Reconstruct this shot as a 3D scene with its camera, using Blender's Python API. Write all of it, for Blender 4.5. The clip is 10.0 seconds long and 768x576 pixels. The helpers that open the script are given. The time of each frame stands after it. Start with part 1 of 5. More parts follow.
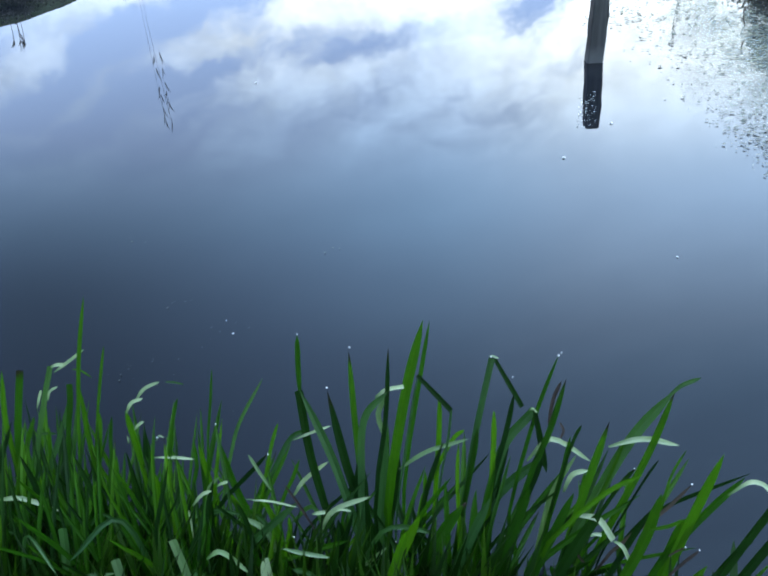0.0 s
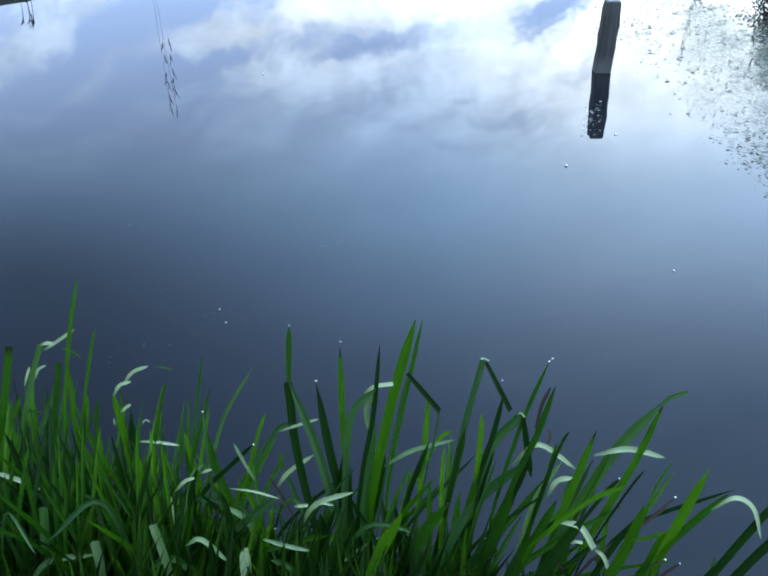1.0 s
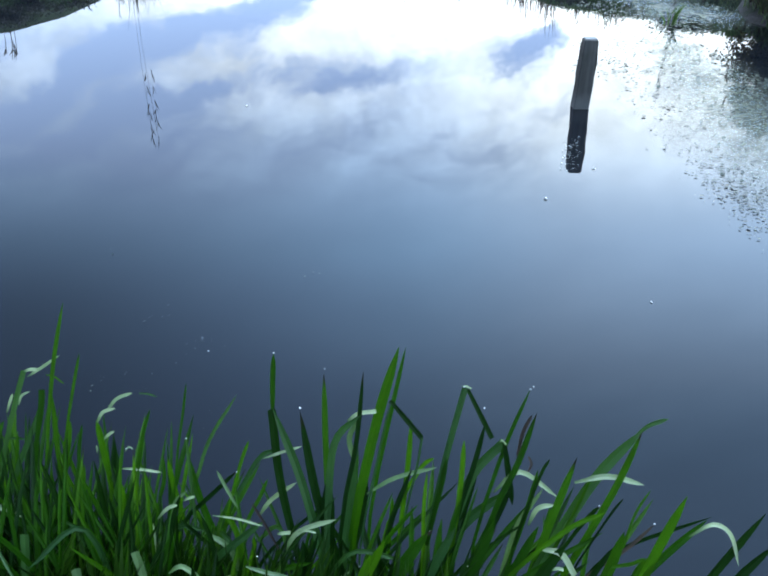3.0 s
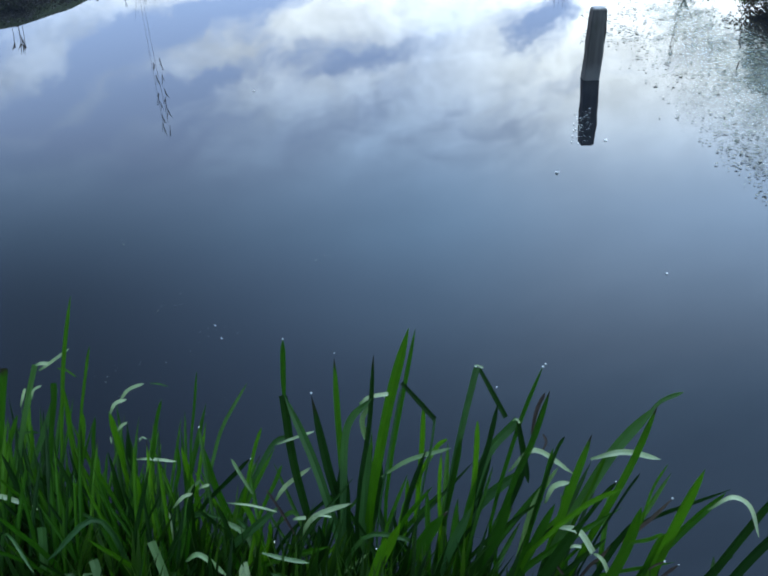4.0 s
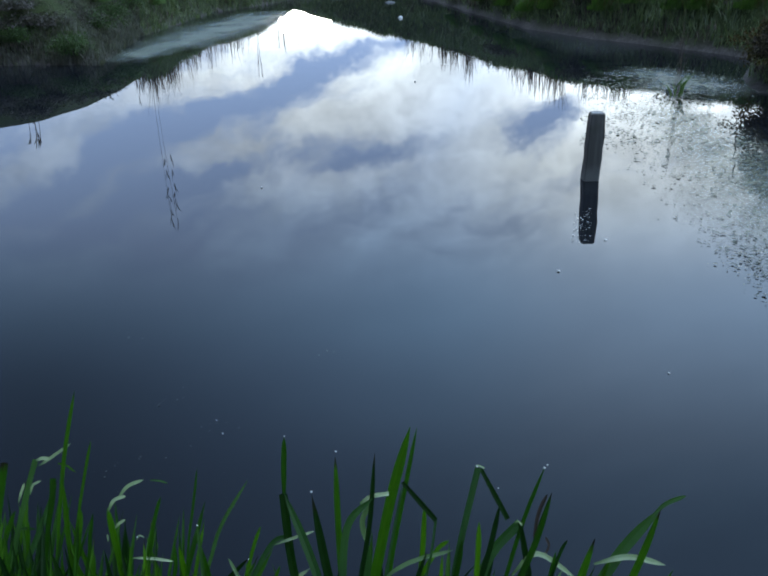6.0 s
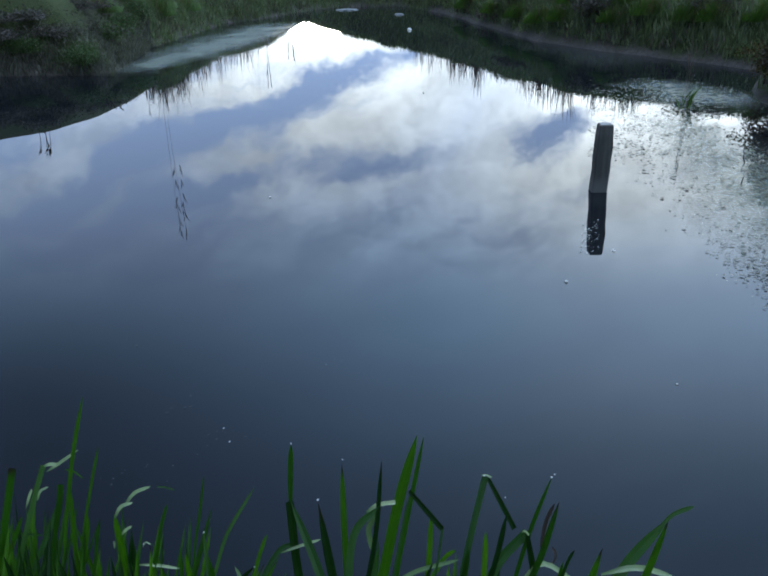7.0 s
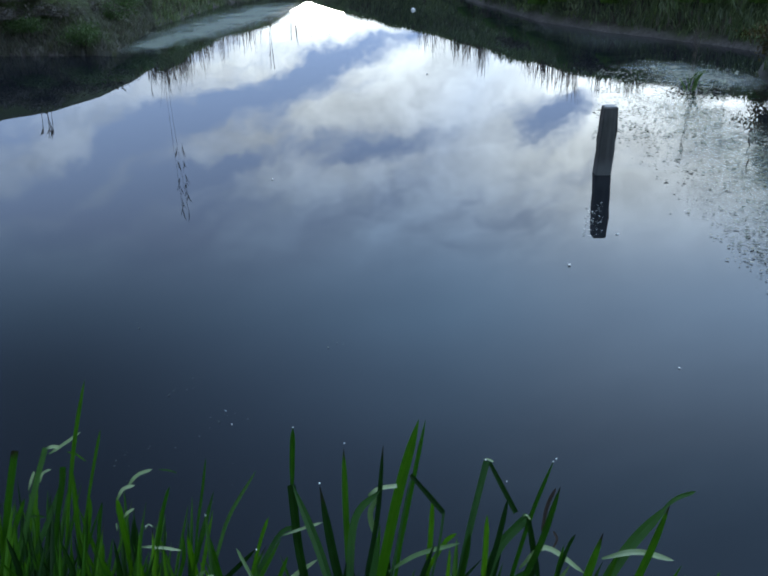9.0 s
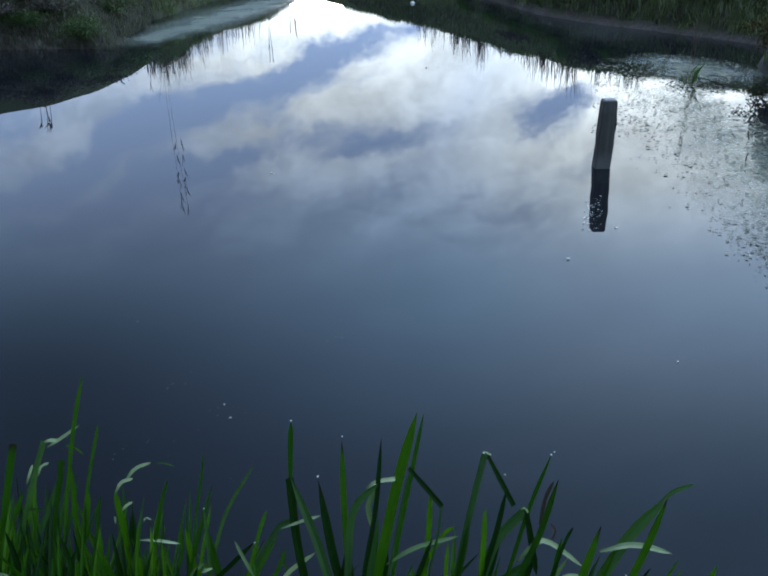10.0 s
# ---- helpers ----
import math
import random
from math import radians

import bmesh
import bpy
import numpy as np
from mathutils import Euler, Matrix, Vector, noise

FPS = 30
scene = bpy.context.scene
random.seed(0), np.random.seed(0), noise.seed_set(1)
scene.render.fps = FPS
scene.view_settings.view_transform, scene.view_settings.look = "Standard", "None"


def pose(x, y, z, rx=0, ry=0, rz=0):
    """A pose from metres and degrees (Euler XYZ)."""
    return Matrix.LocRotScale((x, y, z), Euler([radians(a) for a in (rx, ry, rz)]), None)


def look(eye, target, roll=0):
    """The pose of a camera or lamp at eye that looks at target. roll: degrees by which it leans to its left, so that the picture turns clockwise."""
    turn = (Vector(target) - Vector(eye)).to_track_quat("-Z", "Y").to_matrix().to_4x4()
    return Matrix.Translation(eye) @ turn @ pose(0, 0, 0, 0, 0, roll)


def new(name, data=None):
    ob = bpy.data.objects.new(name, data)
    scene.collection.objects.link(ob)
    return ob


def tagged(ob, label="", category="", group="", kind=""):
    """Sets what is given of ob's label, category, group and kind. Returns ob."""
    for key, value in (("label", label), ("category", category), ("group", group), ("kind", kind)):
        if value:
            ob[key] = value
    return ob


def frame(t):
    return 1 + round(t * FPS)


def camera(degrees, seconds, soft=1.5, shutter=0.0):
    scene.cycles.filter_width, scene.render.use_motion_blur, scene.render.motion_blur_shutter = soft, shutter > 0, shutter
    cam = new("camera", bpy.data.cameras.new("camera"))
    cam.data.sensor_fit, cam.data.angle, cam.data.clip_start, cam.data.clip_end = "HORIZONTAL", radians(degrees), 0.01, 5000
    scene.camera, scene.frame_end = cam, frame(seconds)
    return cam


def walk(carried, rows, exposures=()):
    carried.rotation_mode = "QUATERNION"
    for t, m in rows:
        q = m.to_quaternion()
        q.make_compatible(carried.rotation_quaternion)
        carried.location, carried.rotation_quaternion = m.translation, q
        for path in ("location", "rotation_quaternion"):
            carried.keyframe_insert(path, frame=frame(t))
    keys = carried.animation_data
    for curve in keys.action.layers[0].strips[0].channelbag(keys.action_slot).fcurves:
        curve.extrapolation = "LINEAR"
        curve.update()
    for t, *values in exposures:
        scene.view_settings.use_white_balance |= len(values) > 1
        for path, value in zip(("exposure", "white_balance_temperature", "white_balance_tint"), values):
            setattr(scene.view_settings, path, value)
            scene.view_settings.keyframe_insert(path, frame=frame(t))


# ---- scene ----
cam = camera(49.3, 10.0, soft=2.0)
PATH = [
    (0, (-0.017, 0.024, 1.491), (-0.012, 1.75, 0.481), -3.3),
    (0.5, (-0.015, 0.026, 1.487), (-0.014, 1.746, 0.466), -1.8),
    (1, (-0.014, 0.024, 1.484), (0.0, 1.749, 0.472), 0.0),
    (1.5, (-0.019, 0.029, 1.483), (0.029, 1.736, 0.443), 1.6),
    (2, (-0.02, 0.029, 1.485), (0.024, 1.735, 0.442), 1.0),
    (2.5, (-0.014, 0.036, 1.492), (0.034, 1.759, 0.477), 0.9),
    (2.7, (-0.03, 0.019, 1.483), (0.035, 1.77, 0.519), 1.1),
    (3.8, (0.005, -0.015, 1.519), (0.029, 1.754, 0.586), 0.3),
    (4, (-0.001, 0.013, 1.484), (0.018, 1.753, 0.499), -1.6),
    (4.2, (0.004, 0.001, 1.49), (-0.006, 1.78, 0.577), -0.5),
    (4.5, (-0.003, -0.002, 1.498), (0.01, 1.776, 0.583), 0.5),
    (5, (0.003, 0.0, 1.503), (-0.012, 1.82, 0.675), -0.3),
    (5.5, (0.002, -0.004, 1.501), (0.02, 1.838, 0.722), -1.0),
    (6.8, (-0.001, -0.000, 1.514), (0.010, 1.832, 0.712), -0.9),
    (7, (0.0, -0.008, 1.501), (0.0, 1.841, 0.739), -0.9),
    (7.5, (0.001, -0.004, 1.504), (0.014, 1.843, 0.737), -0.5),
    (8, (0.0, -0.007, 1.501), (0.002, 1.84, 0.733), -0.6),
    (8.5, (0.0, -0.001, 1.501), (-0.003, 1.832, 0.701), -0.7),
    (9, (0.001, 0.0, 1.502), (-0.006, 1.833, 0.7), -0.8),
    (9.5, (0.002, -0.003, 1.503), (-0.002, 1.834, 0.711), -0.8),
    (10, (0.004, 0.001, 1.5), (-0.002, 1.828, 0.685), -0.8),
]
walk(cam, [(t, look(e, g, r)) for t, e, g, r in PATH], exposures=((0, 0.75), (2.7, 0.76), (3.8, 0.38), (4.6, 0.25), (5.5, -0.16), (5.7, -0.20), (6.8, -0.25), (10, -0.27)))


# ---- light ----
world = bpy.data.worlds.new("evening_sky")
scene.world = world
world.use_nodes = True
wn, wl = world.node_tree.nodes, world.node_tree.links
wn.clear()
SUN_AZ, SUN_EL = radians(-4.3), radians(5.0)


def wnode(kind, **values):
    n = wn.new(kind)
    for key, value in values.items():
        setattr(n, key, value)
    return n


def wmath(op, a, b=None, c=None, clamp=False):
    n = wnode("ShaderNodeMath", operation=op, use_clamp=clamp)
    for i, v in enumerate((a, b, c)):
        if v is None:
            continue
        if isinstance(v, (int, float)):
            n.inputs[i].default_value = v
        else:
            wl.new(v, n.inputs[i])
    return n.outputs[0]


def wrange(v, a, b, c, d):
    n = wnode("ShaderNodeMapRange", interpolation_type="SMOOTHSTEP")
    wl.new(v, n.inputs[0])
    for i, x in enumerate((a, b, c, d)):
        n.inputs[i + 1].default_value = x
    return n.outputs[0]


def build_sky():
    sky = wnode("ShaderNodeTexSky", sky_type="NISHITA", sun_disc=False, sun_elevation=SUN_EL, sun_rotation=SUN_AZ,
                air_density=1.0, dust_density=0.1, ozone_density=1.0)
    co = wnode("ShaderNodeTexCoord")
    xyz = wnode("ShaderNodeSeparateXYZ")
    wl.new(co.outputs["Generated"], xyz.inputs[0])
    x, y, z = xyz.outputs
    ahead = wmath("MAXIMUM", wmath("ABSOLUTE", y), 0.08)
    u, v = wmath("DIVIDE", x, ahead), wmath("DIVIDE", wmath("MAXIMUM", z, 0.0), ahead)
    flat = wnode("ShaderNodeCombineXYZ")
    wl.new(u, flat.inputs[0]), wl.new(v, flat.inputs[1]), wl.new(wmath("SIGN", y), flat.inputs[2])
    # uneven edges: the cloud field is pushed about by two noises
    def puff(scale, detail, size):
        n = wnode("ShaderNodeTexNoise")
        n.inputs["Scale"].default_value, n.inputs["Detail"].default_value = scale, detail
        n.inputs["Roughness"].default_value = 0.6
        wl.new(flat.outputs[0], n.inputs["Vector"])
        s = wnode("ShaderNodeVectorMath", operation="SUBTRACT")
        wl.new(n.outputs["Color"], s.inputs[0])
        s.inputs[1].default_value = (0.5, 0.5, 0.5)
        m = wnode("ShaderNodeVectorMath", operation="SCALE")
        wl.new(s.outputs[0], m.inputs[0])
        m.inputs["Scale"].default_value = size
        return m.outputs[0]
    warp = wnode("ShaderNodeVectorMath", operation="ADD")
    both = wnode("ShaderNodeVectorMath", operation="ADD")
    wl.new(puff(9, 4, 0.07), both.inputs[0]), wl.new(puff(34, 5, 0.03), both.inputs[1])
    wl.new(flat.outputs[0], warp.inputs[0]), wl.new(both.outputs[0], warp.inputs[1])
    # streaks of broken cloud, drawn out and leaning
    stretch = wnode("ShaderNodeMapping", vector_type="TEXTURE")
    wl.new(warp.outputs[0], stretch.inputs["Vector"])
    stretch.inputs["Rotation"].default_value = (0, 0, radians(-22))
    stretch.inputs["Scale"].default_value = (0.30, 0.11, 1)
    streak = wnode("ShaderNodeTexNoise")
    streak.inputs["Scale"].default_value, streak.inputs["Detail"].default_value = 1.6, 8
    streak.inputs["Roughness"].default_value = 0.64
    wl.new(stretch.outputs[0], streak.inputs["Vector"])
    cover = wmath("MULTIPLY_ADD", streak.outputs["Fac"], SKY_STREAK, SKY_COVER)
    # the larger gaps (negative) and banks of cloud (positive): place, half-length, half-width, lean, amount
    for cu, cv, a, b, lean, amount in RIFTS + BANKS:
        m = wnode("ShaderNodeMapping", vector_type="TEXTURE")
        wl.new(warp.outputs[0], m.inputs["Vector"])
        m.inputs["Location"].default_value = (cu, cv, 1)
        m.inputs["Rotation"].default_value = (0, 0, radians(lean))
        m.inputs["Scale"].default_value = (a, b, 1)
        far = wnode("ShaderNodeVectorMath", operation="LENGTH")
        wl.new(m.outputs[0], far.inputs[0])
        cover = wmath("ADD", cover, wrange(far.outputs["Value"], 0.1, 1.5, amount, 0.0))
    # higher up it turns into one thin even veil, and overhead it closes again
    veil = wrange(v, 0.26, 0.46, 0.0, 0.92)
    cover = wmath("ADD", wmath("MULTIPLY", cover, wmath("SUBTRACT", 1.0, veil)), wmath("MULTIPLY", wrange(v, 0.28, 0.9, 0.62, SKY_VEIL), veil))
    cover = wmath("ADD", cover, wrange(v, 1.2, 2.4, 0.0, SKY_TOP))
    # unseen dull cloud added at the back, to cut the fill light from there
    cover = wmath("ADD", cover, wrange(y, -0.25, 0.05, 0.6, 0.0))
    # more cloud to one side
    cover = wmath("ADD", cover, wrange(u, -0.40, 0.40, -0.26, 0.18))
    mask = wrange(cover, 0.04, 0.98, 0.0, 1.0)
    # clouds shine more towards the low sun
    glow = wnode("ShaderNodeVectorMath", operation="DOT_PRODUCT")
    wl.new(co.outputs["Generated"], glow.inputs[0])
    glow.inputs[1].default_value = (math.sin(SUN_AZ), math.cos(SUN_AZ), 0.02)
    bright = wrange(glow.outputs["Value"], 0.984, 1.0, 1.0, SKY_GLOW)
    # away from the sun they are dull, and the thin cloud overhead lets more light through
    bright = wmath("MULTIPLY", bright, wrange(glow.outputs["Value"], -0.7, 0.5, SKY_BACK, 1.0))
    bright = wmath("MULTIPLY", bright, wrange(z, 0.70, 1.0, 1.0, SKY_ZENITH))
    bright = wmath("MULTIPLY", bright, wrange(u, -0.45, 0.40, 0.88, 1.65))
    # thicker and thinner cloud
    lumps = wnode("ShaderNodeTexNoise")
    lumps.inputs["Scale"].default_value, lumps.inputs["Detail"].default_value, lumps.inputs["Roughness"].default_value = 15, 6, 0.62
    wl.new(warp.outputs[0], lumps.inputs["Vector"])
    bright = wmath("MULTIPLY", bright, wmath("ADD", 1.0, wmath("MULTIPLY", wrange(lumps.outputs["Fac"], 0.30, 0.70, -0.19, 0.17), wrange(v, 0.26, 0.48, 1.0, 0.08))))
    # the low cloud is brightest to one side
    bright = wmath("MULTIPLY", bright, wmath("MULTIPLY_ADD", wrange(u, 0.08, 0.28, 0.0, 0.7), wrange(v, 0.15, 0.26, 1.0, 0.0), 1.0))
    bright = wmath("MULTIPLY", bright, wmath("MULTIPLY_ADD", wrange(u, -0.02, 0.12, 0.22, 0.0), wrange(v, 0.12, 0.24, 1.0, 0.0), 1.0))
    cloud = wnode("ShaderNodeMix", data_type="RGBA")
    white = wmath("MULTIPLY", wrange(u, 0.0, 0.24, 0.0, 0.9), wrange(v, 0.26, 0.52, 1.0, 0.0))
    wl.new(wmath("MAXIMUM", wrange(glow.outputs["Value"], 0.95, 1.0, 0.0, 1.0), white), cloud.inputs["Factor"])
    cloud.inputs["A"].default_value, cloud.inputs["B"].default_value = SKY_CLOUD, SKY_LOW
    thin = wnode("ShaderNodeMix", data_type="RGBA")
    wl.new(wmath("MULTIPLY", wrange(v, 0.24, 0.5, 0.0, 1.0), wmath("MULTIPLY", wmath("MAXIMUM", wrange(u, 0.02, 0.30, 1.0, 0.50), wrange(v, 0.50, 0.85, 0.0, 1.0)), wrange(v, 1.1, 2.0, 1.0, 0.0))), thin.inputs["Factor"])
    wl.new(cloud.outputs["Result"], thin.inputs["A"])
    thin.inputs["B"].default_value = SKY_THIN
    cloud = thin
    lit = wnode("ShaderNodeVectorMath", operation="SCALE")
    wl.new(cloud.outputs["Result"], lit.inputs[0]), wl.new(bright, lit.inputs["Scale"])
    blue = wnode("ShaderNodeMix", data_type="RGBA", blend_type="MULTIPLY")
    blue.inputs["Factor"].default_value = 1
    blue.inputs["B"].default_value = SKY_BLUE
    wl.new(sky.outputs[0], blue.inputs["A"])
    # haze keeps the open blue from glaring round the sun
    haze = wnode("ShaderNodeMix", data_type="RGBA", blend_type="DARKEN")
    haze.inputs["Factor"].default_value = 1
    haze.inputs["B"].default_value = SKY_MOST
    wl.new(blue.outputs["Result"], haze.inputs["A"])
    blue = wnode("ShaderNodeMix", data_type="RGBA")
    blue.inputs["Factor"].default_value = 0.5
    blue.inputs["B"].default_value = SKY_HAZE
    wl.new(haze.outputs["Result"], blue.inputs["A"])
    mix = wnode("ShaderNodeMix", data_type="RGBA")
    wl.new(mask, mix.inputs["Factor"]), wl.new(blue.outputs["Result"], mix.inputs["A"]), wl.new(lit.outputs[0], mix.inputs["B"])
    # the sky is deepest high up on the clear side
    deep = wmath("SUBTRACT", 1.0, wmath("MULTIPLY", wrange(u, -0.50, 0.0, 0.68, 0.0), wrange(v, 0.26, 0.6, 0.0, 1.0)))
    deep = wmath("MULTIPLY", deep, wmath("ADD", wrange(v, 0.52, 0.85, 1.0, 0.76), wrange(v, 1.0, 1.8, 0.0, 0.24)))
    deep = wmath("MULTIPLY", deep, wmath("SUBTRACT", 1.0, wmath("MULTIPLY", wrange(u, 0.15, 0.55, 0.0, 0.12), wrange(v, 0.48, 0.9, 0.0, 1.0))))
    dim = wnode("ShaderNodeVectorMath", operation="SCALE")
    wl.new(mix.outputs["Result"], dim.inputs[0]), wl.new(deep, dim.inputs["Scale"])
    back = wnode("ShaderNodeBackground")
    back.inputs["Strength"].default_value = 0.1
    wl.new(dim.outputs[0], back.inputs["Color"])
    wl.new(back.outputs[0], wnode("ShaderNodeOutputWorld").inputs["Surface"])


SKY_STREAK, SKY_COVER, SKY_GLOW = 2.4, -0.50, 1.4
SKY_VEIL, SKY_TOP, SKY_MOST = 0.14, 0.5, (7.6, 10.8, 17.8, 1)
SKY_HAZE = (7.2, 10.8, 17.8, 1)
SKY_BACK, SKY_ZENITH, SKY_THIN = 0.25, 3.2, (11.0, 18.9, 29.3, 1)
SKY_BLUE = (3.3, 4.7, 6.6, 1)
SKY_CLOUD, SKY_LOW = (12.9, 16.6, 22.2, 1), (17.1, 19.1, 19.9, 1)
RIFTS = (
    # one long rift of blue, and a thinner one above it
    (-0.400, 0.285, 0.10, 0.022, -28, -0.50), (-0.280, 0.230, 0.10, 0.024, -20, -0.60), (-0.140, 0.180, 0.10, 0.022, -21, -0.60), (0.000, 0.126, 0.10, 0.018, -18, -0.60),
    (-0.330, 0.322, 0.16, 0.022, -21, -0.65), (-0.200, 0.272, 0.05, 0.014, -20, -0.30),
    # single gaps
    (0.008, 0.262, 0.075, 0.016, -10, -0.70), (-0.060, 0.252, 0.06, 0.022, -20, -0.35), (0.198, 0.226, 0.050, 0.036, -5, -0.90), (0.240, 0.202, 0.034, 0.018, -25, -0.60),
    (0.150, 0.339, 0.05, 0.009, 0, -0.30), (0.115, 0.377, 0.045, 0.012, 0, -0.25))
# banks of white
BANKS = (
    (-0.075, 0.206, 0.04, 0.016, -15, 0.40), (-0.020, 0.223, 0.07, 0.018, -12, 0.40), (0.090, 0.187, 0.10, 0.022, -8, 0.45), (-0.160, 0.238, 0.08, 0.018, -20, 0.30),
    (-0.385, 0.240, 0.09, 0.020, -15, 0.30), (-0.240, 0.165, 0.14, 0.026, -15, 0.35), (-0.076, 0.090, 0.08, 0.030, 0, 0.60), (0.134, 0.160, 0.10, 0.015, -5, 0.35), (0.305, 0.210, 0.12, 0.060, 0, 0.45),
    (-0.140, 0.290, 0.10, 0.028, -15, 0.30), (0.100, 0.270, 0.10, 0.030, -5, 0.25))
build_sky()

sun = new("sun", bpy.data.lights.new("sun", "SUN"))
sun.data.energy, sun.data.angle, sun.data.color = 0.5, radians(3.5), (1.0, 0.93, 0.84)
sun.matrix_world = look((0, 0, 0), (-math.sin(SUN_AZ) * math.cos(SUN_EL), -math.cos(SUN_AZ) * math.cos(SUN_EL), -math.sin(SUN_EL)))


# ---- materials ----
class Nodes:
    """A node material with a Principled shader, and short calls for the nodes that feed it."""

    def __init__(self, name):
        self.mat = bpy.data.materials.new(name)
        self.mat.use_nodes = True
        self.t = self.mat.node_tree
        self.p = self.t.nodes["Principled BSDF"]

    def node(self, kind, **values):
        n = self.t.nodes.new(kind)
        for key, value in values.items():
            setattr(n, key, value)
        return n

    def put(self, socket, value):
        if isinstance(value, (int, float, tuple)):
            socket.default_value = value
        else:
            self.t.links.new(value, socket)

    def set(self, **values):
        for key, value in values.items():
            self.put(self.p.inputs[key.replace("_", " ")], value)
        return self

    def noise(self, scale, detail=4, rough=0.55, space="Object", stretch=(1, 1, 1)):
        co = self.node("ShaderNodeTexCoord")
        m = self.node("ShaderNodeMapping")
        self.put(m.inputs["Vector"], co.outputs[space])
        m.inputs["Scale"].default_value = stretch
        n = self.node("ShaderNodeTexNoise")
        self.put(n.inputs["Vector"], m.outputs[0])
        n.inputs["Scale"].default_value, n.inputs["Detail"].default_value, n.inputs["Roughness"].default_value = scale, detail, rough
        return n.outputs["Fac"]

    def ramp(self, fac, *stops):
        n = self.node("ShaderNodeValToRGB")
        self.put(n.inputs[0], fac)
        e = n.color_ramp.elements
        while len(e) < len(stops):
            e.new(0.5)
        for el, (place, colour) in zip(e, stops):
            el.position, el.color = place, (*colour, 1)
        return n.outputs[0]

    def mix(self, fac, a, b, blend="MIX"):
        n = self.node("ShaderNodeMix", data_type="RGBA", blend_type=blend)
        for key, v in (("Factor", fac), ("A", a), ("B", b)):
            self.put(n.inputs[key], (*v, 1) if isinstance(v, tuple) and len(v) == 3 else v)
        return n.outputs["Result"]

    def math(self, op, a, b=0.0, clamp=False):
        n = self.node("ShaderNodeMath", operation=op, use_clamp=clamp)
        self.put(n.inputs[0], a), self.put(n.inputs[1], b)
        return n.outputs[0]

    def span(self, v, a, b, c=0.0, d=1.0):
        n = self.node("ShaderNodeMapRange")
        self.put(n.inputs[0], v)
        for i, x in enumerate((a, b, c, d)):
            n.inputs[i + 1].default_value = x
        return n.outputs[0]

    def bump(self, height, strength=0.3, distance=0.01):
        n = self.node("ShaderNodeBump")
        self.put(n.inputs["Height"], height)
        n.inputs["Strength"].default_value, n.inputs["Distance"].default_value = strength, distance
        self.put(self.p.inputs["Normal"], n.outputs[0])
        return self

    def chance(self, island=False):
        if island:
            return self.node("ShaderNodeNewGeometry").outputs["Random Per Island"]
        return self.node("ShaderNodeObjectInfo").outputs["Random"]


def leaf_material(name, dark, mid, light, tip=None, island=False, rough=0.34, through_light=0.28, gloss=0.25, foot=None):
    """A blade: colour varies from one to the next and along its length; the light shines through."""
    m = Nodes(name)
    uv = m.node("ShaderNodeSeparateXYZ")
    m.put(uv.inputs[0], m.node("ShaderNodeTexCoord").outputs["UV"])
    across, along = uv.outputs[0], uv.outputs[1]
    col = m.ramp(m.chance(island), (0.0, dark), (0.56, mid), (1.0, light))
    # fine ribs along the blade, and blotches
    rib = m.node("ShaderNodeTexWave", wave_type="BANDS", bands_direction="X")
    rib.inputs["Scale"].default_value, rib.inputs["Distortion"].default_value = 2.6, 1.5
    m.put(rib.inputs["Vector"], m.node("ShaderNodeTexCoord").outputs["UV"])
    col = m.mix(m.math("MULTIPLY", rib.outputs["Fac"], 0.12), col, light)
    grain = m.math("MULTIPLY", m.math("MULTIPLY", rib.outputs["Fac"], m.noise(90, 3)), 0.9)
    col = m.mix(m.span(m.noise(18, 3), 0.45, 0.8, 0, 0.5), col, dark)
    if foot:
        # still green at the foot; the painted sky sheen sets in past the fold
        col = m.mix(m.span(m.math("ADD", along, m.math("MULTIPLY", m.noise(40, 3), 0.25)), 0.12, 0.50), foot, col)
    if tip:
        # withered ends
        n = m.math("ADD", along, m.math("MULTIPLY", m.noise(60, 2), 0.10))
        col = m.mix(m.span(n, 0.965, 1.03), col, tip)
    m.set(Base_Color=col, Roughness=rough, Specular_IOR_Level=gloss)
    m.bump(rib.outputs["Fac"], 0.08, 0.001)
    thin = m.node("ShaderNodeBsdfTranslucent")
    m.put(thin.inputs["Color"], m.mix(1.0, col, (1.0, 1.25, 0.5), "MULTIPLY"))
    both = m.node("ShaderNodeMixShader")
    both.inputs[0].default_value = through_light
    m.put(both.inputs[1], m.p.outputs[0]), m.put(both.inputs[2], thin.outputs[0])
    m.put(m.t.nodes["Material Output"].inputs["Surface"], both.outputs[0])
    return m.mat


